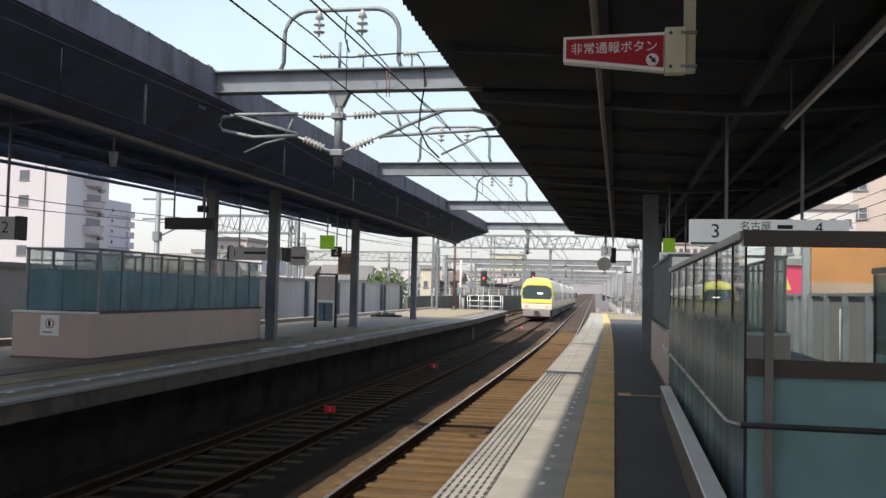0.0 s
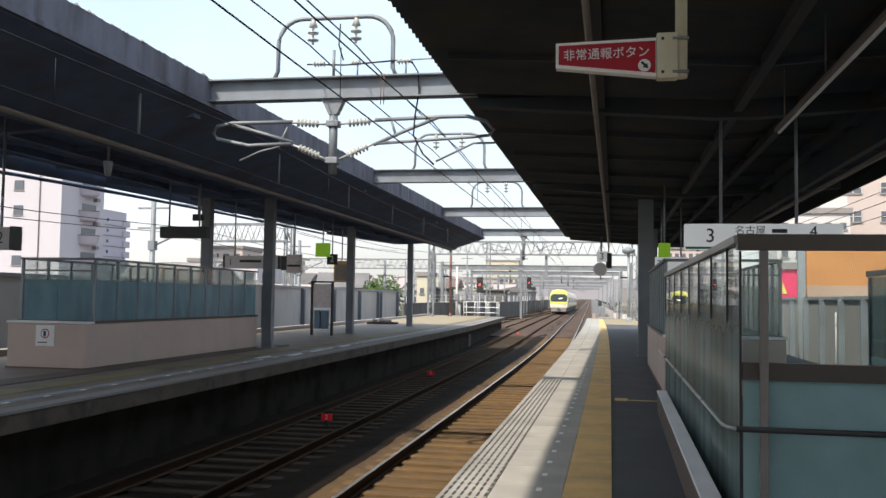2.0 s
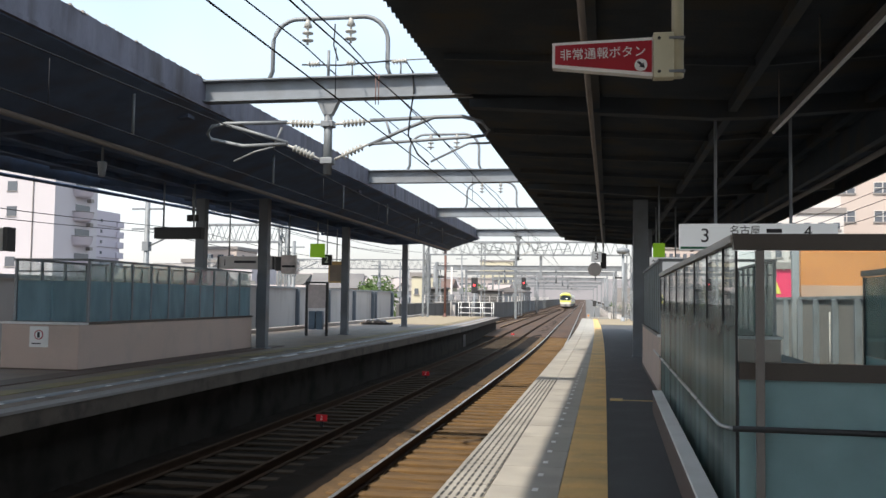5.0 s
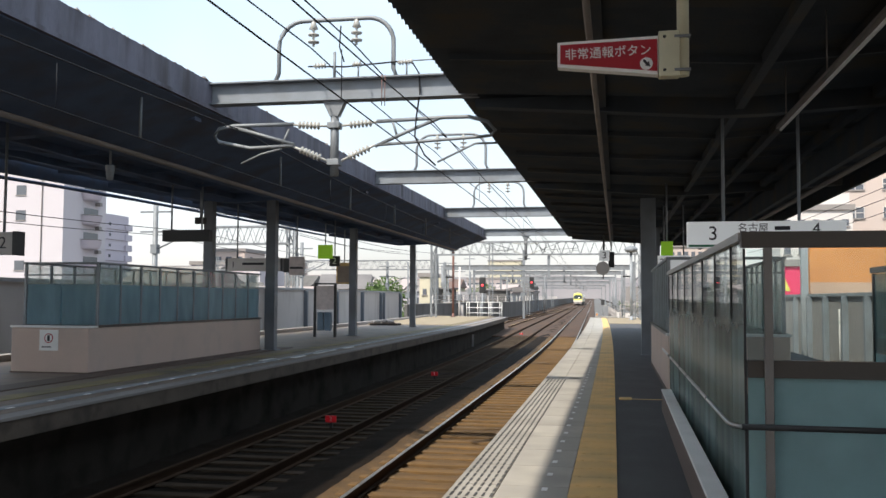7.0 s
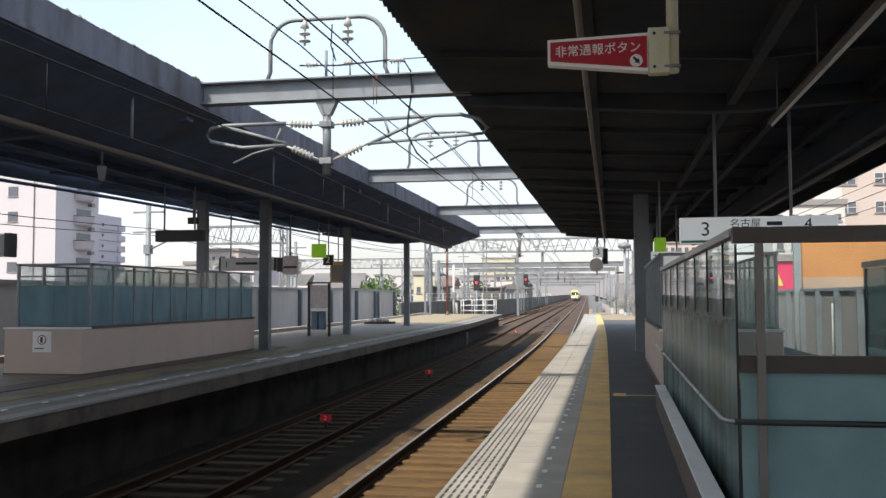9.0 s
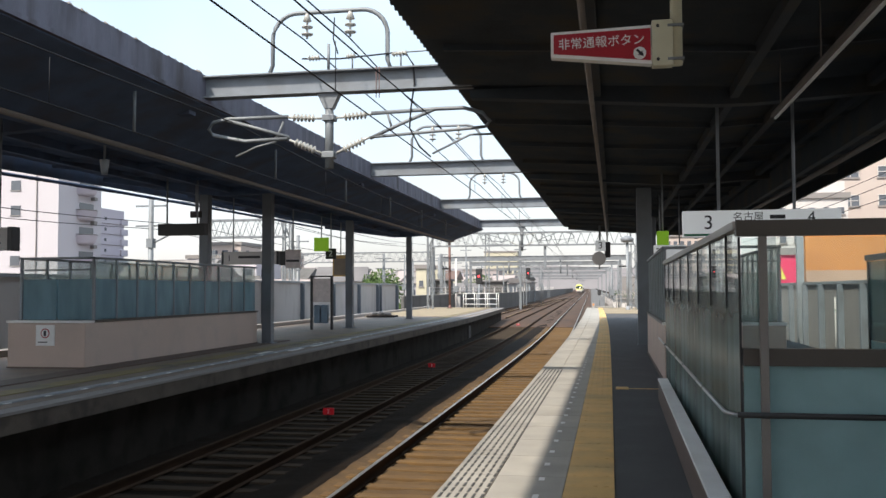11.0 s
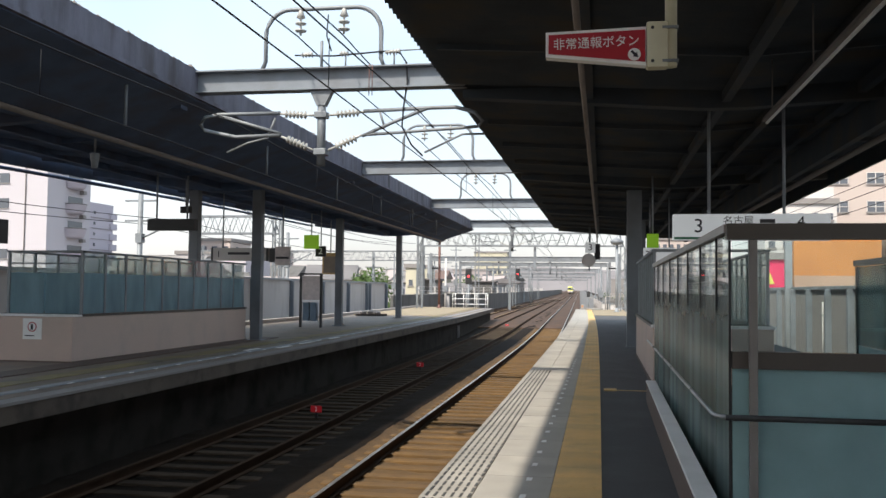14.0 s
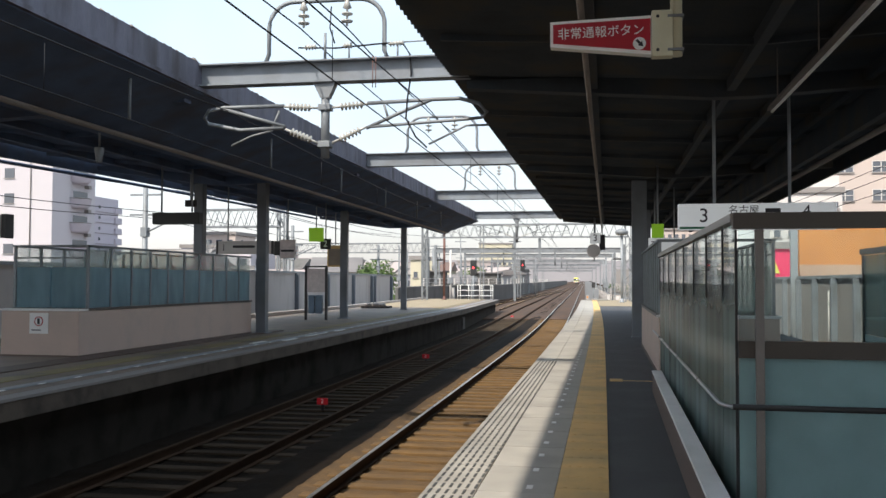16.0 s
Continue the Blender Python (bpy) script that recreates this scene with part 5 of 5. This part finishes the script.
def town():
    corner_tower()
    block((-60, 150, -8), 8, 10, 16, M_WALL3, "tan apartment block behind the line", 6, 4)
    rnd = random.Random(5)
    for i in range(34):
        y = rnd.uniform(110, 420)
        x = -30 - 0.02 * y - rnd.uniform(0, 0.42) * y
        h = rnd.uniform(7, 13) + y * 0.012
        block((x, y, -8), rnd.uniform(8, 16), rnd.uniform(8, 12), h, rnd.choice((M_WALL2, M_WALL3, M_WALL4, M_WALL)),
              "low town building beyond the line", 3, rnd.randint(2, 4))
    for i in range(12):
        y = rnd.uniform(120, 420)
        x = 14 + rnd.uniform(0, 0.3) * y
        block((x, y, -8), rnd.uniform(8, 16), rnd.uniform(8, 12), rnd.uniform(7, 12) + y * 0.01, rnd.choice((M_WALL2, M_WALL3, M_WALL4)),
              "low town building beyond the line", 3, rnd.randint(2, 4))
    block((30.5, 92, -8), 26, 14, 30, M_WALL3, "beige apartment building with paired windows", 11, 8, win=(1.5, 1.0), framed=True)
    block((-58.3, 140, -8), 11.7, 9, 15.0, M_WALL5, "pinkish town building with rows of windows", 5, 6, win=(1.0, 1.0))
    block((-57.2, 128, -8), 5.0, 8, 16.4, M_WALL3, "narrow tan town building", 6, 3, win=(0.9, 1.0))
    block((-30.6, 150, -8), 3.4, 7, 13.2, M_CREAMWALL, "narrow cream town building", 4, 2, win=(0.8, 1.0))
    wb = block((17.6, 86, -8), 6.2, 5, 17.6, M_WALL7, "white stepped building before the beige one", 7, 5, win=(0.55, 0.6))
    one("stair_tower", M_WALL7, wb, box, 0.6, 3.0, 0.6, 4.4, 18.105, 19.2)
    ob = block((17.35, 72, -8), 6.2, 3, 13.9, M_ORANGE, "orange fronted shop building", 1, 1, win=(0.1, 0.1))
    one("lower_band", M_TAN, ob, box, -3.12, 3.12, -0.1, -0.006, 0, 10.88)
    block((23.4, 73, -8), 4.6, 4, 14.4, M_WALL3, "tan shop building beside the orange one", 3, 2)
    pk = block((12.67, 70, -8), 1.08, 1.0, 12.0, M_PINK, "magenta shop sign tower", 1, 1, win=(0.1, 0.1))
    one("yellow_wedge", M_TRAINY, pk, prism, [(-0.54, 10.2), (-0.2, 10.2), (-0.54, 11.1)], -0.06, -0.01, label="yellow corner of the sign")
    block((-36.5, 300, -8), 11, 12, 22.0, M_CREAMWALL, "cream yellow flat roofed building", 5, 7, win=(0.9, 0.8))
    block((10.0, 130, -8), 5.6, 8, 16.8, M_WALL3, "tan town building with small windows beyond the platform", 8, 6, win=(0.5, 0.7))
    block((-36, 250, -8), 10, 9, 15.0, M_WALL5, "pinkish flat roofed building", 4, 5)


town()


def hill(x, y, w, h):
    bm = B()
    n = 40
    top = [bm.verts.new((x - w / 2 + w * i / n, y, -8 + h * (0.35 + 0.65 * math.sin(math.pi * i / n)) * (0.8 + 0.35 * noise.noise((i * 0.2, x * 0.01, 0))))) for i in range(n + 1)]
    bot = [bm.verts.new((x - w / 2 + w * i / n, y, -8)) for i in range(n + 1)]
    back = [bm.verts.new((x - w / 2 + w * i / n, y + 200, -8)) for i in range(n + 1)]
    for i in range(n):
        bm.faces.new((bot[i], bot[i + 1], top[i + 1], top[i]))
        bm.faces.new((top[i], top[i + 1], back[i + 1], back[i]))
    return tagged(part("hill", bm, M_HILL), "hazy blue-grey hills on the horizon", "hill", kind="structure")


def house(x, y, w, d, h, wall, roof, rz=0.0):
    s = thing("house", (x, y, -8), "small town house with a pitched roof", "house", "houses beyond the line", rz=rz)
    one("wall", wall, s, box, -w / 2, w / 2, 0, d, 0, h)
    bm = B()
    a = [bm.verts.new(p) for p in ((-w / 2 - 0.4, -0.4, h), (w / 2 + 0.4, -0.4, h), (w / 2 + 0.4, d + 0.4, h), (-w / 2 - 0.4, d + 0.4, h), (-w / 2 - 0.4, d / 2, h + d * 0.28), (w / 2 + 0.4, d / 2, h + d * 0.28))]
    for q in ((0, 1, 5, 4), (2, 3, 4, 5), (0, 4, 3), (1, 2, 5), (0, 3, 2, 1)):
        bm.faces.new([a[i] for i in q])
    part("roof", bm, roof, s)
    for c in range(max(2, int(w / 3))):
        x0 = -w / 2 + w * (c + 0.5) / max(2, int(w / 3))
        one("window", M_WINDOW, s, box, x0 - 0.7, x0 + 0.7, -0.04, -0.005, h - 2.4, h - 1.0)
    return s


def suburb():
    rnd = random.Random(11)
    walls = (M_WALL2, M_WALL4, M_WALL3, M_WALL5, M_WALL6, M_WALL7, M_WALL7, M_CREAMWALL)
    for i in range(120):
        y = rnd.uniform(105, 460)
        x = -24 - rnd.random() * (8 + 0.26 * y) + bend(y)
        house(x, y, rnd.uniform(6, 13), rnd.uniform(6, 9), rnd.uniform(7.5, 10.5) + 0.008 * y, rnd.choice(walls), rnd.choice((M_ROOFTILE, M_WALL4, M_TILERED, M_PARAPET, M_WALL5)), rnd.uniform(-0.4, 0.4))
    for i in range(26):
        y = rnd.uniform(110, 420)
        x = 12 + 0.02 * y + rnd.random() * (6 + 0.25 * y)
        house(x, y, rnd.uniform(6, 12), rnd.uniform(6, 9), rnd.uniform(8, 11), rnd.choice(walls), rnd.choice((M_ROOFTILE, M_TILERED)), rnd.uniform(-0.4, 0.4))
    # far blocks that close the view along the line
    for i in range(46):
        y = rnd.uniform(450, 900)
        x = rnd.uniform(-0.42, 0.12) * y
        if -0.115 * y < x < 0.02 * y:
            continue
        block((x, y, -8), rnd.uniform(14, 34), 12, rnd.uniform(11, 22), rnd.choice((M_WALL4, M_WALL3, M_WALL6, M_WALL2, M_WALL5)), "distant grey town block", 4, 4)


suburb()


def shrubs():
    """Low scrub behind the far parapets."""
    rnd = random.Random(21)
    vs, fs = [], []
    for i in range(5200):
        y = rnd.uniform(80, 330)
        side = rnd.random() < 0.75
        x = (-19.6 - rnd.random() * 2.5 if side else 5.6 + rnd.random() * 2) + bend(y)
        clump = max(0.0, noise.noise((y * 0.09, 3.0 if side else 9.0, 0.0)) + 0.15)
        p = Vector((x, y, -1.0 + rnd.random() * 4.2 * clump))
        q = Euler((rnd.random() * 6, rnd.random() * 6, 0)).to_matrix()
        s = rnd.uniform(0.14, 0.34)
        k = len(vs)
        vs += [p + q @ Vector(c) * s for c in ((-1, -0.5, 0), (1, -0.5, 0), (0.5, 0.8, 0.2), (-0.6, 0.7, -0.2))]
        fs.append((k, k + 1, k + 2, k + 3))
    me = bpy.data.meshes.new("scrub")
    me.from_pydata(vs, [], fs)
    me.materials.append(M_LEAF)
    tagged(new("scrub", me), "green scrub behind the far parapets", "bushes", kind="stuff")


shrubs()


def relay_hut(x, y, w, h, z):
    s = thing("relay_hut", (x, y, z), "dark grey equipment hut beside the track", "hut", "huts beside the line")
    one("wall", M_PARAPET, s, box, -w / 2, w / 2, 0, 3.0, 0, h, 0.02)
    one("roof", M_ROOFTILE, s, box, -w / 2 - 0.3, w / 2 + 0.3, -0.4, 3.3, h + 0.002, h + 0.22, 0.02)
    one("door", M_COLUMN, s, box, -0.5, 0.5, -0.04, -0.002, 0, 2.0)
    one("vent", M_GALV, s, box, w / 2 - 1.2, w / 2 - 0.5, -0.04, -0.002, 1.4, 2.0)


relay_hut(-21.7, 112, 3.0, 10.7, -8)
relay_hut(-19.6, 150, 4.0, 10.9, -8)


def shelter(x, y, w, d, h, z):
    s = thing("track_shelter", (x, y, z), "dark open shelter roof on thin posts", "shelter")
    one("roof", M_ROOFTILE, s, prism, [(-w / 2, h), (0, h + 0.7), (w / 2, h), (w / 2, h - 0.2), (-w / 2, h - 0.2)], 0, d)
    for px in (-w / 2 + 0.4, w / 2 - 0.4):
        for py in (0.4, d - 0.4):
            one("post", M_COLUMN, s, rod, (px, py, 0), (px, py, h - 0.1), 0.08)


shelter(-17.4, 160, 6.6, 12, 11.0, -8)


def equipment_box(x, y, z, w, h, d, label):
    e = thing("equipment_box", (x, y, z), label, "cabinet", "cabinets beside the line")
    one("body", M_WALL7, e, box, -w / 2, w / 2, 0, d, 0.1, h, 0.02)
    one("plinth", M_CONC, e, box, -w / 2 - 0.05, w / 2 + 0.05, -0.05, d + 0.05, 0, 0.099)
    one("lid", M_GALV, e, box, -w / 2 - 0.04, w / 2 + 0.04, -0.04, d + 0.04, h + 0.001, h + 0.06, 0.01)
    one("door_gap", M_DARKSTEEL, e, box, -0.01, 0.01, -0.004, -0.001, 0.16, h - 0.06)


for x, y, w, h in ((-17.1, 92, 0.9, 2.6), (-15.9, 92.5, 0.7, 2.3), (1.35, 104, 0.8, 1.5), (0.35, 112, 0.9, 1.5), (-1.55, 79.5, 0.4, 1.2), (1.9, 90, 0.6, 1.3)):
    equipment_box(x, y, -1.42, w, h, 0.6, "white lineside equipment cabinet")
block((-23.3, 110, -8), 1.3, 5, 12.2, M_CREAMWALL, "narrow cream rendered building beyond the wall", 3, 1, win=(0.5, 0.7))


def lineside_fence(x, y0, y1, z):
    f = thing("lineside_fence", (0, 0, 0), "pale pipe fence beside the line past the platform", "fence")
    for y in steps(y0, y1, 3.0):
        one("post", M_PANEL, f, rod, (x + bend(y), y, z - 0.2), (x + bend(y), y, z + 1.15), 0.035, 6)
    for h in (0.45, 0.8, 1.12):
        one("rail", M_PANEL, f, tube, [(x + bend(y), y, z + h) for y in steps(y0, y1, 3.0)], 0.025, 6)


lineside_fence(3.4, 79, 142, 0.2)
lineside_fence(0.9, 80, 125, -0.55)


def utility_pole(x, y, h, z=-8.0):
    p = thing("utility_pole", (x, y, z), "pale concrete pole with cross arms", "pole", "poles beyond the line")
    one("shaft", M_GALV, p, rod, (0, 0, 0), (0, 0, h), 0.19, 8, 0.14)
    for k in (0.5, 1.6):
        one("cross_arm", M_GALV, p, box, -0.9, 0.9, -0.05, 0.05, h - k - 0.05, h - k + 0.05)
    one("stay", M_GALV, p, rod, (0, 0, h - 2.6), (2.0, 0, h - 1.7), 0.05, 6)
    one("switch_box", M_GALV, p, box, -0.18, 0.18, -0.2, 0.2, h - 2.8, h - 2.3)


for x, y, h in ((-24.9, 46, 14.7), (-25, 70, 14), (-24.5, 96, 13.5), (-23, 120, 14), (-31, 140, 14), (-24, 150, 14), (-25, 185, 14), (-26, 220, 14), (12, 110, 14), (11, 150, 14), (-38, 105, 15), (-52, 118, 15)):
    utility_pole(x, y, h)


def slim_pole(x, y, h, r, paint, label):
    p = thing("trackside_pole", (x, y, -1.4), label, "pole", "poles beside the line")
    one("shaft", paint, p, rod, (0, 0, 0), (0, 0, h), r, 8, r * 0.8)
    one("cross_arm", M_GALV, p, box, -0.6, 0.6, -0.04, 0.04, h - 0.5, h - 0.42)
    one("junction_box", M_GALV, p, box, -0.2, 0.2, -0.2, 0.2, h * 0.45, h * 0.45 + 0.6)


slim_pole(-15.27, 95, 7.6, 0.08, M_GALV, "thin grey steel pole beside the line")
slim_pole(-15.48, 90, 6.1, 0.13, M_WALL7, "short white pole beside the line")
for x, y, h in ((3.2, 96, 7.2), (-0.1, 90, 5.2), (0.66, 112, 6.4), (-0.5, 131, 6.2), (-11.6, 150, 7.4), (-19.6, 106, 7.0), (-17.2, 120, 6.4), (-22.5, 118, 7.6), (-16.4, 138, 6.6),
                (-18.5, 180, 7.5), (-13.3, 176, 6.5), (-20.8, 90, 6.6)):
    slim_pole(x, y, h, 0.09, M_GALV, "thin grey steel pole beside the line")


def mast(x, y, h, z, w=0.4):
    m = thing("catenary_mast", (x, y, z), "slender steel catenary mast with a bracket", "mast", "masts beside the line")
    for sx in (-w / 2, w / 2):
        one("leg", M_GALV, m, box, sx - 0.05, sx + 0.05, -0.05, 0.05, 0, h)
    n = int(h / 0.7)
    one("lacing", M_GALV, m, tube, [((-w / 2 if i % 2 else w / 2), 0, i * 0.7) for i in range(n + 1)], 0.03, 4)
    one("bracket", M_GALV, m, box, 0, 2.4, -0.04, 0.04, h - 1.4, h - 1.32)


for x, y, h in ((-13.67, 100, 9.3), (-18.9, 94, 8.0), (2.2, 84, 7.0), (2.0, 118, 7.0), (-12.2, 128, 7.6), (-13.2, 168, 7.6), (1.0, 160, 7), (0.2, 210, 7), (-14.5, 210, 7.6)):
    mast(x + 0.0, y, h, -1.4)
for k, (x, z) in enumerate(((-19.6, 6.4), (-21.2, 6.2), (-22.8, 6.5), (-24.4, 5.4), (-26.5, 5.2))):
    bm = B()
    tube(bm, [(x, y, z - 0.5 * math.sin(math.pi * ((y + 40) % 45) / 45)) for y in steps(-40, 95, 5)], 0.02, 5)
    tagged(part("line_wire", bm, M_WIRE), "dark wire over the neighbouring line", "cable", "overhead wires")


for y in (-20, 100):
    utility_pole(11.3, y, 15.6)
for x, z in ((10.5, 6.06), (12.1, 6.06), (10.6, 7.16), (12.0, 7.16)):
    bm = B()
    tube(bm, [(x, y, z - 0.5 * math.sin(math.pi * (y + 20) / 120)) for y in steps(-20, 100, 4)], 0.016, 5)
    tagged(part("line_wire", bm, M_WIRE), "dark street wire beyond the parapet", "cable", "overhead wires")
hill(-300, 2600, 2600, 92)


def tree(loc, h, r, seed):
    t = thing("tree", loc, "round green tree beside the line", "tree", "trees beside the line")
    rnd = random.Random(seed)
    bm = B()
    rod(bm, (0, 0, 0), (0, 0, h * 0.6), 0.22, 8, 0.12)
    for i in range(5):
        a = i * 1.3
        rod(bm, (0, 0, h * 0.45), (r * 0.6 * math.cos(a), r * 0.6 * math.sin(a), h * 0.8), 0.1, 6, 0.04)
    part("trunk", bm, M_BARK, t)
    vs, fs = [], []
    for i in range(1800):
        p = Vector((rnd.gauss(0, 1), rnd.gauss(0, 1), rnd.gauss(0, 1))).normalized() * (rnd.random() ** 0.4)
        p = Vector((p.x * r, p.y * r, h * 0.75 + p.z * h * 0.3))
        q = Euler((rnd.random() * 6, rnd.random() * 6, 0)).to_matrix()
        s = rnd.uniform(0.08, 0.2)
        k = len(vs)
        vs += [p + q @ Vector(c) * s for c in ((-1, -0.6, 0), (1, -0.6, 0), (0.6, 0.8, 0.2), (-0.6, 0.8, -0.2))]
        fs.append((k, k + 1, k + 2, k + 3))
    me = bpy.data.meshes.new("crown")
    me.from_pydata(vs, [], fs)
    me.materials.append(M_LEAF)
    c = new("crown", me)
    c.parent = t
    return t


tree((-24.4, 92, -8), 10.6, 1.5, 1)
tree((-31, 120, -8), 12, 3.2, 3)
tree((-40, 165, -8), 13, 4.0, 4)
tree((14, 130, -8), 11.5, 3.0, 5)
tree((-29, 200, -8), 12.5, 3.6, 6)


# ---- train ----
def car(parent, y0, L, tail):
    """One car, its near end at y0, in the train's space; x across, z from the rail head."""
    prof = [(-1.36, 0.95), (-1.4, 1.4), (-1.4, 2.6), (-1.28, 3.25), (-1.0, 3.6), (-0.5, 3.74), (0, 3.78), (0.5, 3.74), (1.0, 3.6), (1.28, 3.25), (1.4, 2.6), (1.4, 1.4), (1.36, 0.95)]
    bm = B()
    sec = [(y0, 1.0, 1.0, 0)] if not tail else [(y0, 0.96, 0.84, 0.0), (y0 + 0.25, 0.98, 0.91, 0), (y0 + 0.8, 0.995, 0.97, 0), (y0 + 1.8, 1, 1, 0)]
    sec.append((y0 + L, 1, 1, 0))
    rings = [[bm.verts.new((x * sx, y, 0.95 + (z - 0.95) * sz)) for x, z in prof] for y, sx, sz, _ in sec]
    for a, b in zip(rings, rings[1:]):
        for i in range(len(prof)):
            j = (i + 1) % len(prof)
            bm.faces.new((a[i], a[j], b[j], b[i])).smooth = i < len(prof) - 1
    bm.faces.new(rings[0])
    bm.faces.new(rings[-1][::-1])
    c = part("car_body", bm, M_TRAINW, parent, "cream white car body")
    for s in (-1, 1):
        for k in range(9):
            a = y0 + 2.6 + k * 1.85
            one("window", M_TRAINK, c, box, s * 1.395, s * 1.41, a, a + 1.4, 1.75, 2.55)
        one("yellow_band", M_TRAINY, c, box, s * 1.3955, s * 1.405, y0 + 2.0, y0 + L, 1.2, 1.34)
        one("skirt", M_UNDER, c, box, s * 1.2, s * 1.3, y0 + 1.2, y0 + L - 0.4, 0.35, 0.945)
    for y in (y0 + 3, y0 + L - 3):
        one("bogie", M_UNDER, c, box, -1.1, 1.1, y - 1.3, y + 1.3, 0.1, 0.9)
    one("roof_unit", M_WALL4, c, box, -0.8, 0.8, y0 + 6, y0 + 12, 3.75, 3.95)
    return c


def train():
    t = thing("express_train", (0, 0, 0), "yellow and cream express train driving away", "train")
    for k in range(4):
        body = car(t, k * 20.5, 20.0, k == 0)
        if k == 0:
            # rounded nose: yellow brow, dark windscreen, yellow belt, lamps, coupler skirt
            bm = B()
            prism(bm, [(-1.2, 1.9), (1.2, 1.9), (1.3, 2.3), (1.24, 2.82), (0.85, 3.08), (-0.85, 3.08), (-1.24, 2.82), (-1.3, 2.3)], -0.05, 0.1)
            part("windscreen", bm, M_TRAINK, body, "dark wrap-round windscreen")
            # yellow cap that follows the nose back onto the roof
            bm = B()
            cap = [(-1.41, 2.3), (-1.41, 2.62), (-1.29, 3.27), (-1.01, 3.62), (-0.5, 3.76), (0, 3.8), (0.5, 3.76), (1.01, 3.62), (1.29, 3.27), (1.41, 2.62), (1.41, 2.3)]
            rings = [[bm.verts.new((x * sx, y, 0.95 + (z - 0.95) * sz)) for x, z in cap] for y, sx, sz in ((-0.02, 0.955, 0.835), (0.25, 0.985, 0.917), (0.8, 1.0, 0.977), (1.8, 1.006, 1.006), (2.6, 1.006, 1.006))]
            for p, q in zip(rings, rings[1:]):
                for i in range(len(cap)):
                    j = (i + 1) % len(cap)
                    bm.faces.new((p[i], p[j], q[j], q[i])).smooth = i < len(cap) - 1
            bm.faces.new(rings[0])
            bm.faces.new(rings[-1][::-1])
            part("brow", bm, M_TRAINY, body, "yellow brow over the windscreen")
            one("belt", M_TRAINY, body, box, -1.36, 1.36, -0.07, 0.6, 1.5, 1.86, 0.05)
            one("nose_panel", M_TRAINW, body, box, -1.33, 1.33, -0.04, 0.5, 0.98, 1.48, 0.05)
            one("destination", M_WHITELENS, body, box, 0.05, 0.5, -0.056, -0.052, 2.34, 2.44, label="lit destination display")
            for s in (-1, 1):
                one("tail_lamp", M_REDLENS, body, box, s * 0.9 - 0.12, s * 0.9 + 0.12, -0.066, -0.062, 1.18, 1.26)
            one("coupler_skirt", M_WALL4, body, box, -1.2, 1.2, -0.12, 0.4, 0.35, 0.93, 0.05)
            one("coupler", M_UNDER, body, box, -0.2, 0.2, -0.4, -0.1, 0.6, 0.85)
    return t


TRAIN = train()


# ---- paving pieces ----
def tile_mesh(name, w, l, h, m, bumps=False):
    bm = B()
    box(bm, 0.004, w - 0.004, 0.004, l - 0.004, -0.03, h)
    return mesh_of(name, bm, m)


def paving():
    slab = tile_mesh("paving_slab", 0.555, 0.9, 0.0, M_TILE)
    edge = tile_mesh("edge_slab", 0.375, 0.9, 0.0, M_TILE)
    fl = tagged(new("platform_paving"), "pale slab paving with a yellow tactile line along the platform edge", "paving", kind="structure")
    bm = B()
    box(bm, 0.002, 0.378, 0.002, 0.388, -0.03, 0.0)
    for i in range(4):
        box(bm, 0.05 + i * 0.085, 0.08 + i * 0.085, 0.03, 0.36, 0.0003, 0.003)
    tact = mesh_of("tactile_tile", bm, M_YELLOW)
    for i in range(int((Y_END_R + 11.5) / 0.9)):
        y = -11.5 + 0.9 * i
        d = bend(y)
        piece("edge_slab", edge, fl, (EDGE_R + d, y, 0))
        piece("paving_slab", slab, fl, (EDGE_R + 0.375 + d, y, 0))
    for i in range(int((Y_END_R + 9.7) / 0.39)):
        y = -9.7 + 0.39 * i
        piece("tactile_tile", tact, fl, (-0.36 + bend(y), y, 0))
    # rows of rubber grip strips on the edge slabs
    bm = B()
    for k in range(6):
        x = EDGE_R + 0.02 + 0.062 * k
        y = 2.0
        while y < 17.2:
            box(bm, x, x + 0.02, y, y + 0.13, 0.0005, 0.004)
            y += 0.19
    tagged(part("grip_strips", bm, M_SLOT, fl, "rows of dark grip strips"), kind="stuff")
    bm = B()
    box(bm, 0, 0.045, 0, 0.12, 0.0005, 0.003)
    mark = mesh_of("white_mark", bm, M_WHITE)
    for i in range(24):
        piece("white_mark", mark, fl, (EDGE_R + 0.7, 6 + 0.62 * i, 0))
    one("tactile_branch", M_YELLOW, fl, box, 0.03, 0.22, 14.1, 14.4, -0.011, 0.001)
    one("joint_line", M_YELLOW, fl, box, 0.22, 0.72, 14.2, 14.25, -0.011, -0.006)


paving()


# ---- what moves ----
def motions():
    rows = []
    for k in range(33):
        t = 0.5 * k
        y = 85 + 28.5 * t - 5.0 * max(0.0, 1 - t / 2) ** 2
        x = TRACKS[1] + bend(y)
        rows.append((t, pose(x, y, RAIL_Z + rise(y), 0, 0, math.degrees(math.atan2(-(bend(y + 10) - bend(y)), 10)))))
    walk(TRAIN, rows)


motions()
